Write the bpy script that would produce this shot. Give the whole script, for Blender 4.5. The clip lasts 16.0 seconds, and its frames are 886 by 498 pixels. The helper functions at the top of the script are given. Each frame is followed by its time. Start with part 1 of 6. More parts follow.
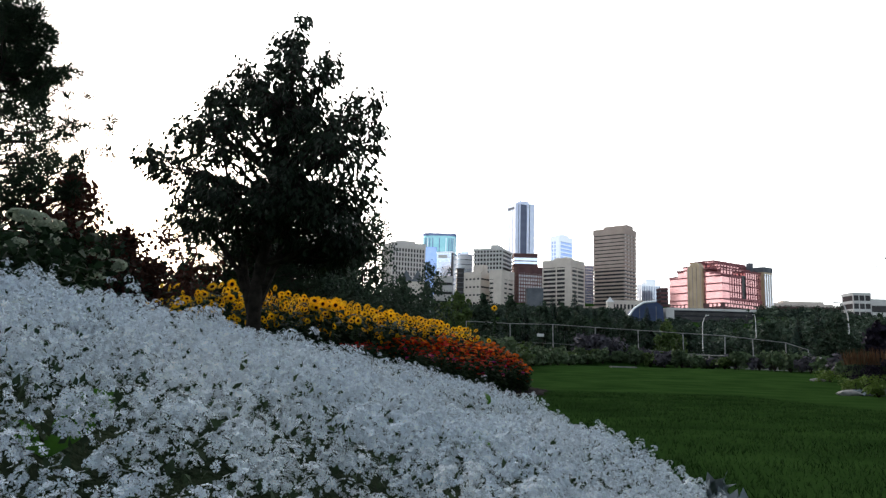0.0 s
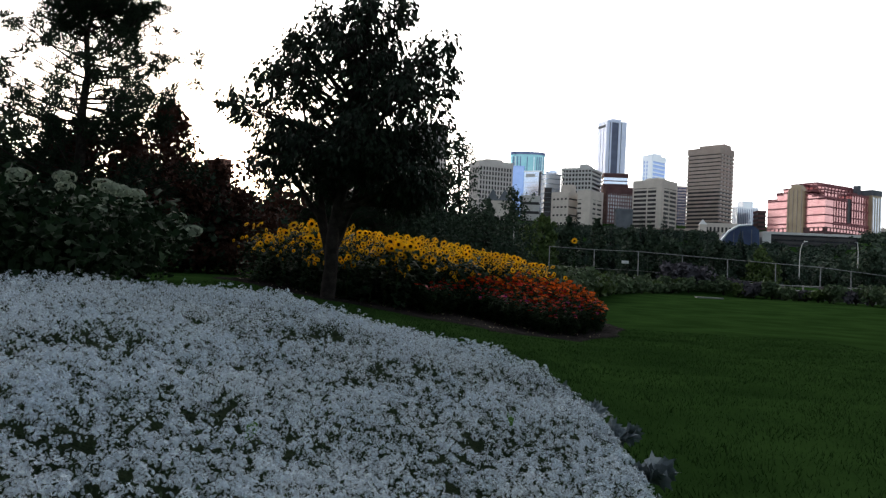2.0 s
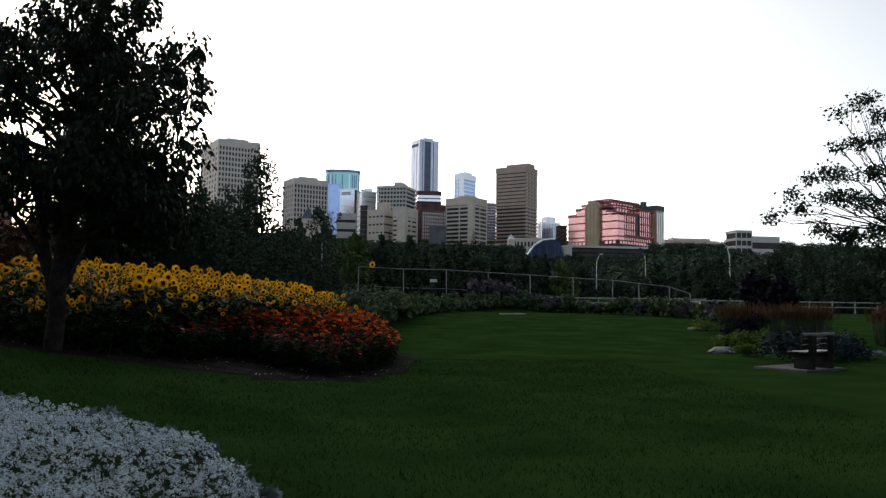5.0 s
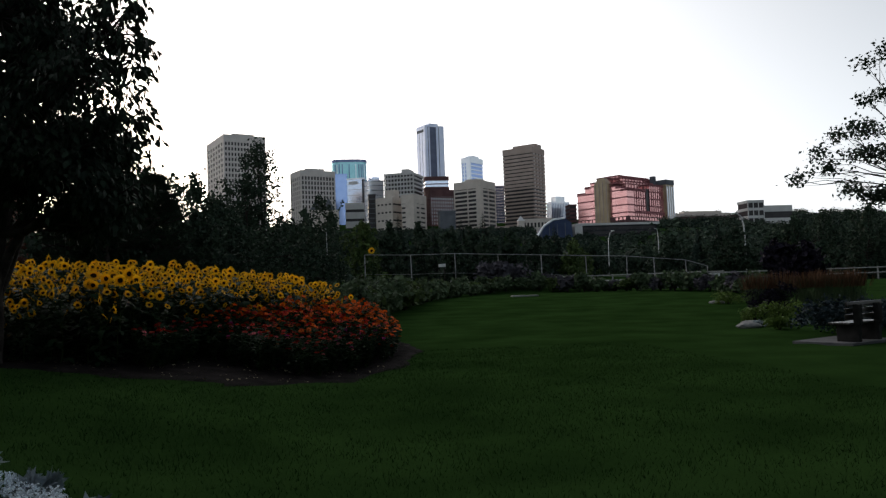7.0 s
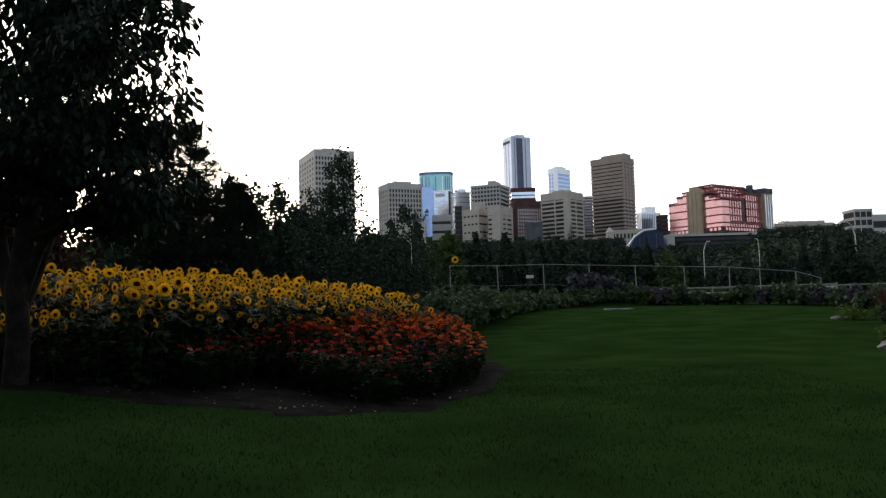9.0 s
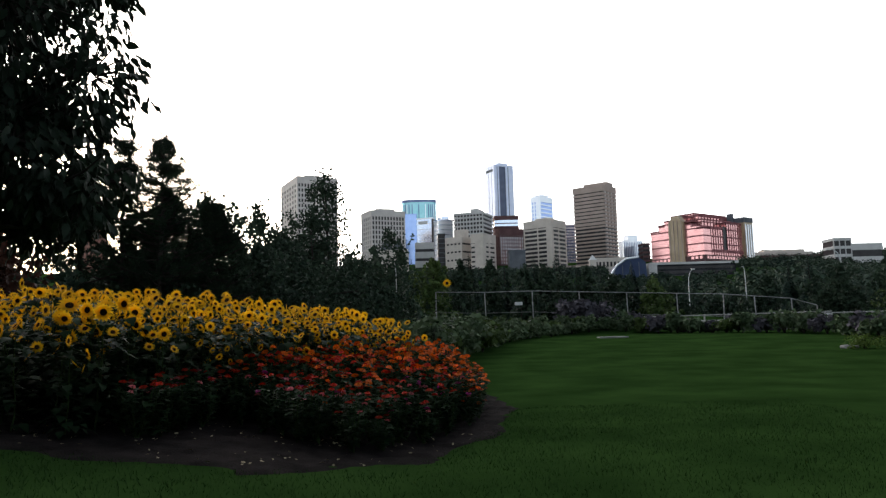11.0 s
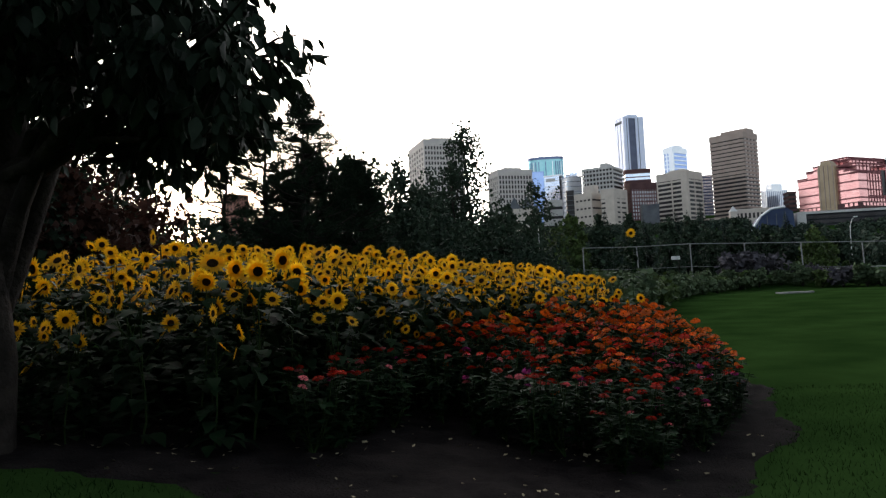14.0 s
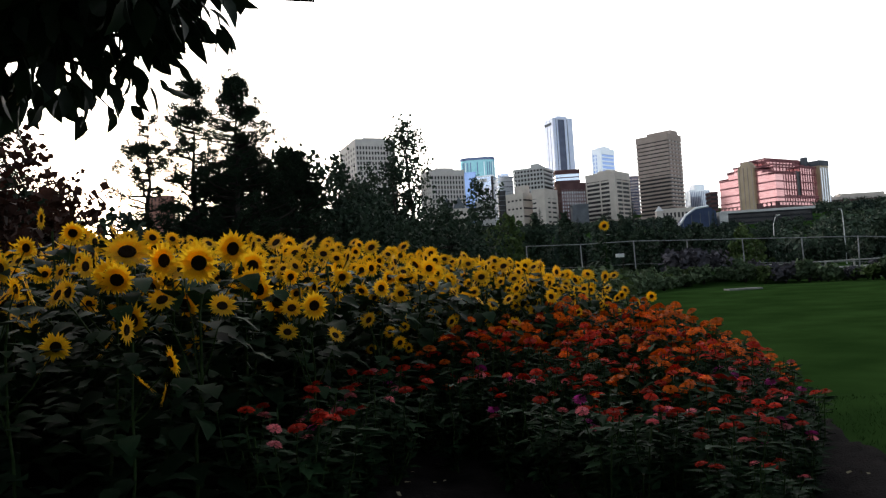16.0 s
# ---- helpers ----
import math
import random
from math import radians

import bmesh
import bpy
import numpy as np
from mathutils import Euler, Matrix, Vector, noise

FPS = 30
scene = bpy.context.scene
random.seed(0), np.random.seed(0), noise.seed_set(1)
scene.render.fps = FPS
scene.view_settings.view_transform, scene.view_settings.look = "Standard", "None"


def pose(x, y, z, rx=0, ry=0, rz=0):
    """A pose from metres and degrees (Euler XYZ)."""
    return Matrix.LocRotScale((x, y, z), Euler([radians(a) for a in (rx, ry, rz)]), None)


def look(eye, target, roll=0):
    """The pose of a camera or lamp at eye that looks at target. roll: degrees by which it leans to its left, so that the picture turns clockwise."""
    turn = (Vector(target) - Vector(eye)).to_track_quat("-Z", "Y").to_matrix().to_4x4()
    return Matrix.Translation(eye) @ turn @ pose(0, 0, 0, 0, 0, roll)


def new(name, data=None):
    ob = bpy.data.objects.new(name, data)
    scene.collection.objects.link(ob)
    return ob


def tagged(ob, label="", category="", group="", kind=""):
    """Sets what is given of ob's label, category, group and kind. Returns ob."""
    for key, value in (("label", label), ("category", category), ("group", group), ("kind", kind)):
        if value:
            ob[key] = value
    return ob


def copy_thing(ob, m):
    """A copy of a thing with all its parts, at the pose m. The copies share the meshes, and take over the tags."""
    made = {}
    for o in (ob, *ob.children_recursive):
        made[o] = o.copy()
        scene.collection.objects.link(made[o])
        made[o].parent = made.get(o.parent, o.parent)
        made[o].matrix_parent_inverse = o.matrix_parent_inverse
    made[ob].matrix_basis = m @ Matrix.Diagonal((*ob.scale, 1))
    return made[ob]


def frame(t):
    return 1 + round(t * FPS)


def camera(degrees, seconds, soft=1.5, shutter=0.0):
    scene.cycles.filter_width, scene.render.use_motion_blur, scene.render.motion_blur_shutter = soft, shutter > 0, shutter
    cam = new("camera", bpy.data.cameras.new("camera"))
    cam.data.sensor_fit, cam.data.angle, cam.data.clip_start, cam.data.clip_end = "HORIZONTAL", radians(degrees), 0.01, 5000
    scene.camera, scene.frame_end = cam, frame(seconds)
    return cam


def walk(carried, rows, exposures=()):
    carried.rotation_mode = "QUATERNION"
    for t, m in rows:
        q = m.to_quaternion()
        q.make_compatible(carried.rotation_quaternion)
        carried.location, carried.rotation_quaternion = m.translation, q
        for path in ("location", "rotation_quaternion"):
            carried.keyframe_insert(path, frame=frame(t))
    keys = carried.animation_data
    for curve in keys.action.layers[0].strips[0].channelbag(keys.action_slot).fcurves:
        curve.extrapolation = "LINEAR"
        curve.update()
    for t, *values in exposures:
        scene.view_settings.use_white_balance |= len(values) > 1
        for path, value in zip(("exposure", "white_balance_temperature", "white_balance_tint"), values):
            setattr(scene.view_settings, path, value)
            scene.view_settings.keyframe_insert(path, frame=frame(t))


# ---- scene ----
cam = camera(60.7, 16.0, soft=1.3)
PATH = [
    (0, (0.01, -0.115, 0.527), (0.013, 1.863, 0.827), 1.5),
    (0.5, (0.019, -0.137, 0.554), (-0.009, 1.832, 0.904), 1.6),
    (1, (0.037, -0.168, 0.591), (-0.017, 1.798, 0.954), 1.7),
    (1.5, (0.097, -0.228, 0.736), (-0.096, 1.745, 1.003), 2.1),
    (2, (0.29, -0.275, 1.068), (0.072, 1.711, 1.145), 2.9),
    (2.5, (0.445, -0.219, 1.338), (0.253, 1.771, 1.404), -0.6),
    (3, (0.543, -0.036, 1.522), (0.479, 1.95, 1.751), -1.6),
    (3.5, (0.695, 0.197, 1.58), (0.724, 2.183, 1.819), -1.6),
    (4, (0.897, 0.524, 1.532), (1.045, 2.511, 1.707), -1.4),
    (4.5, (1.026, 0.926, 1.503), (1.267, 2.905, 1.661), 0.2),
    (5, (1.167, 1.359, 1.457), (1.425, 3.337, 1.596), 0.8),
    (7.5, (1.807, 3.669, 1.435), (2.009, 5.656, 1.531), -3.0),
    (7.7, (1.852, 3.859, 1.429), (2.015, 5.85, 1.522), -2.9),
    (8, (1.878, 4.189, 1.443), (1.962, 6.186, 1.524), -2.8),
    (10.5, (1.655, 6.975, 1.448), (1.637, 8.96, 1.69), -1.3),
    (11, (1.562, 7.422, 1.428), (1.613, 9.41, 1.639), -1.6),
    (11.5, (1.349, 7.932, 1.445), (1.424, 9.927, 1.566), -1.7),
    (12, (1.139, 8.478, 1.471), (1.172, 10.474, 1.582), -1.5),
    (12.5, (0.875, 9.026, 1.466), (0.719, 11.017, 1.574), -1.5),
    (13, (0.635, 9.551, 1.509), (0.374, 11.527, 1.673), -1.7),
    (13.5, (0.448, 10.094, 1.52), (0.127, 12.059, 1.699), -2.1),
    (14, (0.163, 10.564, 1.485), (-0.125, 12.54, 1.603), -2.7),
    (14.5, (-0.125, 11.026, 1.517), (-0.4, 13.004, 1.618), -3.3),
    (15, (-0.385, 11.565, 1.567), (-0.661, 13.54, 1.712), -4.8),
    (15.5, (-0.613, 12.082, 1.551), (-0.877, 14.06, 1.687), -5.2),
    (16, (-0.743, 12.589, 1.515), (-0.853, 14.583, 1.625), -3.4),
]
walk(cam, [(t, look(eye, target, roll)) for t, eye, target, roll in PATH], [(0, 0.58), (0.5, 0.15), (1.0, 0.18), (1.5, 0.1), (2.0, 0.12), (2.5, -0.18), (3.2, -0.25), (5, -0.28), (7, -0.6), (8.2, -0.6), (10.3, 0.42), (11.5, 0.12), (12.5, 0.12), (14, 0.18), (16, 0.2)])

# ---- world and light ----
SUN_AZ = radians(25)          # the glow of sunset stands to the left of the walk's heading
sun_dir = Vector((-math.sin(SUN_AZ), math.cos(SUN_AZ), 0.05)).normalized()
world = bpy.data.worlds.new("evening_sky")
scene.world = world
world.use_nodes = True
wn, wl = world.node_tree.nodes, world.node_tree.links
wn.clear()
w_out = wn.new("ShaderNodeOutputWorld")
sky = wn.new("ShaderNodeTexSky")
sky.sky_type, sky.sun_disc = "NISHITA", False
sky.sun_elevation, sky.sun_rotation = radians(6), -SUN_AZ
sky.air_density, sky.dust_density = 1.0, 2.5
bg_sky = wn.new("ShaderNodeBackground")
bg_sky.inputs["Strength"].default_value = 0.08
wl.new(sky.outputs["Color"], bg_sky.inputs["Color"])
# thin bright haze: strongest round the set sun, falling off smoothly over the whole dome
tc = wn.new("ShaderNodeTexCoord")
dot = wn.new("ShaderNodeVectorMath"); dot.operation = "DOT_PRODUCT"
dot.inputs[1].default_value = sun_dir
wl.new(tc.outputs["Generated"], dot.inputs[0])
half = wn.new("ShaderNodeMath"); half.operation = "MULTIPLY_ADD"
half.inputs[1].default_value, half.inputs[2].default_value = 0.5, 0.5
wl.new(dot.outputs["Value"], half.inputs[0])
powr = wn.new("ShaderNodeMath"); powr.operation = "POWER"
powr.inputs[1].default_value = 6.0
wl.new(half.outputs[0], powr.inputs[0])
sep = wn.new("ShaderNodeSeparateXYZ")
wl.new(tc.outputs["Generated"], sep.inputs[0])
low = wn.new("ShaderNodeMapRange")        # 1 at the horizon, 0 overhead
low.inputs["From Min"].default_value, low.inputs["From Max"].default_value = 0.0, 1.0
low.inputs["To Min"].default_value, low.inputs["To Max"].default_value = 1.0, 0.0
wl.new(sep.outputs["Z"], low.inputs["Value"])
low2 = wn.new("ShaderNodeMath"); low2.operation = "POWER"; low2.inputs[1].default_value = 2.0
wl.new(low.outputs["Result"], low2.inputs[0])
glow = wn.new("ShaderNodeMath"); glow.operation = "MULTIPLY"; glow.inputs[1].default_value = 3.0
wl.new(powr.outputs[0], glow.inputs[0])
gain = wn.new("ShaderNodeMath"); gain.operation = "MULTIPLY"; gain.inputs[1].default_value = 1.15
wl.new(low2.outputs[0], gain.inputs[0])
bg_low = wn.new("ShaderNodeBackground")
bg_low.inputs["Color"].default_value = (0.88, 0.97, 1.10, 1)
wl.new(gain.outputs[0], bg_low.inputs["Strength"])
bg_glow = wn.new("ShaderNodeBackground")
bg_glow.inputs["Color"].default_value = (1.0, 0.95, 0.93, 1)
wl.new(glow.outputs[0], bg_glow.inputs["Strength"])
bg_haze = wn.new("ShaderNodeAddShader")
wl.new(bg_low.outputs[0], bg_haze.inputs[0]); wl.new(bg_glow.outputs[0], bg_haze.inputs[1])
w_add = wn.new("ShaderNodeAddShader")
wl.new(bg_sky.outputs[0], w_add.inputs[0]); wl.new(bg_haze.outputs[0], w_add.inputs[1])
wl.new(w_add.outputs[0], w_out.inputs["Surface"])
lamp = new("sun", bpy.data.lights.new("sun", "SUN"))
lamp.data.energy, lamp.data.angle, lamp.data.color = 0.5, radians(10), (1.0, 0.72, 0.5)
lamp.matrix_world = look((0, 0, 60), Vector((0, 0, 60)) - sun_dir)

# ---- materials ----
def material(name, a, b, rough=0.7, scale=8.0, detail=5, metal=0.0, bump=0.0, bump_scale=40.0, island=0.0, thing=0.0,
             fine=None, trans=0.0, spec=0.12):
    """Base colour swinging between a and b by noise at two scales; island/thing: random lightness per leaf or per piece."""
    m = bpy.data.materials.new(name)
    m.use_nodes = True
    n, l = m.node_tree.nodes, m.node_tree.links
    p = n["Principled BSDF"]
    co = n.new("ShaderNodeTexCoord")
    big = n.new("ShaderNodeTexNoise"); big.inputs["Scale"].default_value = scale; big.inputs["Detail"].default_value = detail
    l.new(co.outputs["Object"], big.inputs["Vector"])
    ramp = n.new("ShaderNodeValToRGB")
    ramp.color_ramp.elements[0].position, ramp.color_ramp.elements[1].position = 0.33, 0.67
    ramp.color_ramp.elements[0].color, ramp.color_ramp.elements[1].color = (*a, 1), (*b, 1)
    l.new(big.outputs["Fac"], ramp.inputs["Fac"])
    col = ramp.outputs["Color"]
    small = n.new("ShaderNodeTexNoise"); small.inputs["Scale"].default_value = bump_scale; small.inputs["Detail"].default_value = 3
    l.new(co.outputs["Object"], small.inputs["Vector"])
    def scaled(col, value, amount):
        r = n.new("ShaderNodeMapRange")
        r.inputs["To Min"].default_value, r.inputs["To Max"].default_value = 1 - amount, 1 + amount
        l.new(value, r.inputs["Value"])
        mix = n.new("ShaderNodeMix"); mix.data_type, mix.blend_type = "RGBA", "MULTIPLY"
        mix.inputs["Factor"].default_value = 1
        l.new(col, mix.inputs["A"]); l.new(r.outputs["Result"], mix.inputs["B"])
        return mix.outputs["Result"]
    col = scaled(col, small.outputs["Fac"], 0.25)
    if island:
        col = scaled(col, n.new("ShaderNodeNewGeometry").outputs["Random Per Island"], island)
    if thing:
        col = scaled(col, n.new("ShaderNodeObjectInfo").outputs["Random"], thing)
    l.new(col, p.inputs["Base Color"])
    p.inputs["Roughness"].default_value, p.inputs["Metallic"].default_value = rough, metal
    p.inputs["Specular IOR Level"].default_value = spec
    if bump:
        b_ = n.new("ShaderNodeBump"); b_.inputs["Strength"].default_value, b_.inputs["Distance"].default_value = bump, 0.02
        l.new(small.outputs["Fac"], b_.inputs["Height"]); l.new(b_.outputs["Normal"], p.inputs["Normal"])
    if trans:
        t = n.new("ShaderNodeBsdfTranslucent"); l.new(col, t.inputs["Color"])
        mx = n.new("ShaderNodeMixShader"); mx.inputs["Fac"].default_value = trans
        l.new(p.outputs[0], mx.inputs[1]); l.new(t.outputs[0], mx.inputs[2])
        l.new(mx.outputs[0], n["Material Output"].inputs["Surface"])
    return m

M_LAWN = material("lawn", (0.0180, 0.0435, 0.0108), (0.033, 0.073, 0.0182), 0.9, 0.5, 8, bump=0.6, bump_scale=60, spec=0.0)
M_BLADE = material("grass_blade", (0.0135, 0.035, 0.0085), (0.026, 0.060, 0.015), 0.7, 0.7, island=0.35, trans=0.2, spec=0.02)
M_SOIL = material("soil", (0.013, 0.011, 0.011), (0.030, 0.025, 0.024), 0.95, 3, 8, bump=1.0, bump_scale=45, spec=0.02)
M_ALYSSUM = material("alyssum_floret", (0.75, 0.85, 0.94), (0.84, 0.91, 0.96), 0.8, 2.0, island=0.24, trans=0.04)
# leaf and soil colour with the shade under the blossoms painted in
M_ALYMOUND = material("shaded_undergrowth", (0.012, 0.022, 0.011), (0.030, 0.046, 0.022), 0.9, 9, 30, bump=1.0, bump_scale=60, spec=0.02)
M_ALYLEAF = material("alyssum_leaf", (0.030, 0.052, 0.028), (0.07, 0.105, 0.055), 0.7, 3.0, island=0.4, trans=0.2)
M_WEED = material("broad_leaf", (0.06, 0.17, 0.02), (0.10, 0.24, 0.03), 0.5, 9, bump=0.3, trans=0.3)
M_MILLER = material("silver_leaf", (0.22, 0.27, 0.30), (0.33, 0.38, 0.41), 0.85, 12, island=0.25)
M_PETAL = material("sunflower_petal", (0.92, 0.50, 0.010), (0.97, 0.66, 0.030), 0.55, 20, island=0.2, thing=0.12, trans=0.5)
M_DISC = material("sunflower_disc", (0.020, 0.012, 0.006), (0.060, 0.032, 0.012), 0.9, 120, bump=1.0, bump_scale=300)
M_SUNLEAF = material("sunflower_leaf", (0.010, 0.027, 0.012), (0.023, 0.048, 0.021), 0.6, 6, island=0.45, trans=0.12, spec=0.06)
M_STEM = material("green_stem", (0.030, 0.060, 0.018), (0.05, 0.085, 0.028), 0.7, 20, bump=0.3)
M_ZINLEAF = material("zinnia_leaf", (0.010, 0.029, 0.013), (0.024, 0.054, 0.021), 0.6, 6, island=0.35, trans=0.1, spec=0.03)
def bloom_material(name, a, b):
    return material(name, a, b, 0.75, 30, island=0.3, thing=0.4, trans=0.22, spec=0.05)
M_BLOOM = dict(red=bloom_material("red_bloom", (0.40, 0.014, 0.008), (0.56, 0.04, 0.014)),
               orange=bloom_material("orange_bloom", (0.66, 0.10, 0.005), (0.80, 0.20, 0.010)),
               pink=bloom_material("pink_bloom", (0.62, 0.10, 0.16), (0.75, 0.28, 0.28)),
               white=bloom_material("white_bloom", (0.72, 0.70, 0.62), (0.82, 0.80, 0.74)),
               yellow=bloom_material("yellow_bloom", (0.80, 0.42, 0.02), (0.86, 0.55, 0.05)),
               magenta=bloom_material("magenta_bloom", (0.50, 0.03, 0.28), (0.60, 0.08, 0.36)))
M_BARK = material("bark", (0.022, 0.018, 0.017), (0.055, 0.046, 0.040), 0.95, 6, 8, bump=1.0, bump_scale=30)
M_MAPLE = material("maple_leaf", (0.016, 0.028, 0.018), (0.030, 0.046, 0.028), 0.5, 1.5, island=0.4, trans=0.06)
M_DECID = material("tree_leaf", (0.021, 0.038, 0.025), (0.044, 0.067, 0.042), 0.65, 0.5, island=0.4, trans=0.15)
M_LIGHTLEAF = material("pale_tree_leaf", (0.05, 0.085, 0.028), (0.09, 0.13, 0.04), 0.65, 0.5, island=0.4, trans=0.15)
M_RUST = material("rust_leaf", (0.036, 0.017, 0.013), (0.068, 0.029, 0.020), 0.65, 0.6, island=0.4, trans=0.2)
M_NEEDLE = material("needle", (0.015, 0.028, 0.017), (0.031, 0.048, 0.027), 0.75, 0.8, island=0.4, trans=0.05)
M_SPRUCE = material("spruce_needle", (0.018, 0.034, 0.026), (0.035, 0.056, 0.042), 0.75, 0.3, island=0.35)
M_HYDRANGEA = material("hydrangea_flower", (0.24, 0.30, 0.22), (0.40, 0.45, 0.34), 0.8, 10, island=0.2, trans=0.2)
M_WOODS = material("far_woods", (0.020, 0.036, 0.028), (0.046, 0.068, 0.044), 0.8, 0.02, island=0.4)
M_FEATHER = material("feather_grass", (0.11, 0.058, 0.034), (0.18, 0.10, 0.058), 0.8, 2, island=0.3, trans=0.2)
M_PURPLE = material("purple_foliage", (0.012, 0.010, 0.018), (0.028, 0.022, 0.038), 0.7, 3, island=0.3)
M_LIME = material("lime_foliage", (0.09, 0.15, 0.03), (0.14, 0.21, 0.05), 0.65, 3, island=0.3, trans=0.2)
M_JUNIPER = material("juniper_foliage", (0.022, 0.038, 0.045), (0.045, 0.065, 0.075), 0.75, 3, island=0.3)
M_BUSH = material("bush_leaf", (0.014, 0.032, 0.014), (0.030, 0.058, 0.024), 0.6, 1.5, island=0.4, trans=0.08)
M_FENCE = material("weathered_fence_steel", (0.20, 0.205, 0.215), (0.31, 0.315, 0.325), 0.5, 4, metal=0.3)
M_LITTER = material("fallen_petal", (0.30, 0.26, 0.16), (0.50, 0.44, 0.28), 0.8, 30, island=0.5)
M_BORDER = material("border_foliage", (0.068, 0.105, 0.056), (0.125, 0.170, 0.090), 0.7, 1.0, island=0.4, trans=0.15)
M_LAVENDER = material("lavender_foliage", (0.065, 0.062, 0.075), (0.12, 0.112, 0.13), 0.8, 2, island=0.3)
M_STONE = material("pale_stone", (0.25, 0.25, 0.25), (0.40, 0.39, 0.37), 0.85, 5, bump=0.6)
M_CONCRETE = material("concrete", (0.30, 0.30, 0.29), (0.42, 0.41, 0.40), 0.85, 1.5, 8, bump=0.3, bump_scale=80)
M_DARKCONC = material("weathered_concrete", (0.022, 0.021, 0.020), (0.042, 0.040, 0.038), 0.85, 4, bump=0.4)
M_SLAT = material("bench_wood", (0.020, 0.016, 0.014), (0.04, 0.032, 0.027), 0.28, 14, bump=0.1, spec=0.8)
M_STEEL = material("galvanised_steel", (0.38, 0.39, 0.40), (0.52, 0.53, 0.54), 0.45, 10, metal=0.6)
M_WHITE = material("white_paint", (0.66, 0.66, 0.66), (0.78, 0.78, 0.77), 0.5, 4)
M_ASPHALT = material("asphalt", (0.11, 0.11, 0.115), (0.17, 0.17, 0.175), 0.9, 2, 8, bump=0.3)
def facade(name, a, b, **k):
    return material(name, a, b, k.pop("rough", 0.8), 0.12, 6, bump_scale=1.5, **k)
M_BEIGE = facade("beige_concrete", (0.60, 0.55, 0.53), (0.70, 0.65, 0.62))
M_TAN = facade("tan_concrete", (0.55, 0.49, 0.44), (0.65, 0.585, 0.53))
M_BROWN = facade("brown_concrete", (0.40, 0.32, 0.28), (0.48, 0.39, 0.345))
M_GREYF = facade("grey_concrete", (0.54, 0.53, 0.52), (0.64, 0.63, 0.62))
M_DKRED = facade("dark_red_brick", (0.10, 0.055, 0.06), (0.15, 0.085, 0.085))
M_WHITEF = facade("white_cladding", (0.80, 0.85, 0.92), (0.88, 0.91, 0.96), rough=0.25, metal=0.55)
M_DKGLASS = facade("dark_glass", (0.022, 0.020, 0.022), (0.045, 0.042, 0.046), rough=0.35, spec=0.25)
M_BLUEGLASS = facade("blue_glass", (0.10, 0.13, 0.25), (0.15, 0.19, 0.33), rough=0.2, metal=0.5, spec=0.6)
M_STEELBLUE = facade("steel_blue_glass", (0.09, 0.11, 0.19), (0.13, 0.155, 0.25), rough=0.4, spec=0.4)
M_SKYGLASS = facade("sky_blue_glass", (0.30, 0.43, 0.78), (0.38, 0.52, 0.86), rough=0.15, metal=0.7, spec=0.6)
M_PALEBLUE = facade("pale_blue_glass", (0.66, 0.74, 0.93), (0.76, 0.83, 0.97), rough=0.15, metal=0.75, spec=0.6)
M_PALEFIN = facade("pale_blue_cladding", (0.68, 0.74, 0.93), (0.78, 0.83, 0.97), rough=0.4, metal=0.3)
M_TEAL = facade("teal_glass", (0.26, 0.56, 0.62), (0.36, 0.66, 0.72), rough=0.15, metal=0.6, spec=0.6)
M_PINK = facade("pink_mirror_glass", (0.80, 0.38, 0.37), (0.92, 0.50, 0.48), rough=0.15, metal=0.65, spec=0.6)
M_OCHRE = facade("ochre_glass", (0.40, 0.30, 0.19), (0.50, 0.385, 0.25), rough=0.35, spec=0.4)
M_PINKBAND = facade("dark_pink_band", (0.26, 0.10, 0.11), (0.34, 0.14, 0.15))
M_REDBRICK = facade("red_brick", (0.28, 0.14, 0.11), (0.38, 0.20, 0.16))
M_DARKWALL = facade("dark_cladding", (0.022, 0.024, 0.028), (0.04, 0.043, 0.05), rough=0.9, spec=0.1)
M_DARKBLUE = facade("dark_blue_glass", (0.03, 0.045, 0.10), (0.045, 0.07, 0.14), rough=0.6, spec=0.2)
M_SLATE = facade("slate_roof", (0.10, 0.11, 0.13), (0.16, 0.17, 0.19))

# ---- mesh helpers ----
rng = np.random.default_rng(7)

def mesh_np(name, verts, faces, mats, index=None, smooth=False):
    """A mesh from arrays: verts (n, 3), faces (m, k) of one size, material slots and each face's slot."""
    me = bpy.data.meshes.new(name)
    faces = np.asarray(faces, np.int32)
    m, k = faces.shape
    me.vertices.add(len(verts)); me.loops.add(m * k); me.polygons.add(m)
    me.vertices.foreach_set("co", np.asarray(verts, np.float32).ravel())
    me.loops.foreach_set("vertex_index", faces.ravel())
    me.polygons.foreach_set("loop_start", np.arange(0, m * k, k, dtype=np.int32))
    for mat in mats:
        me.materials.append(mat)
    if index is not None:
        me.polygons.foreach_set("material_index", np.asarray(index, np.int32))
    if smooth:
        me.polygons.foreach_set("use_smooth", np.ones(m, bool))
    me.update(calc_edges=True)
    me.validate()
    return me

def unit(v):
    v = np.asarray(v, float)
    return v / np.maximum(np.linalg.norm(v, axis=-1, keepdims=True), 1e-9)

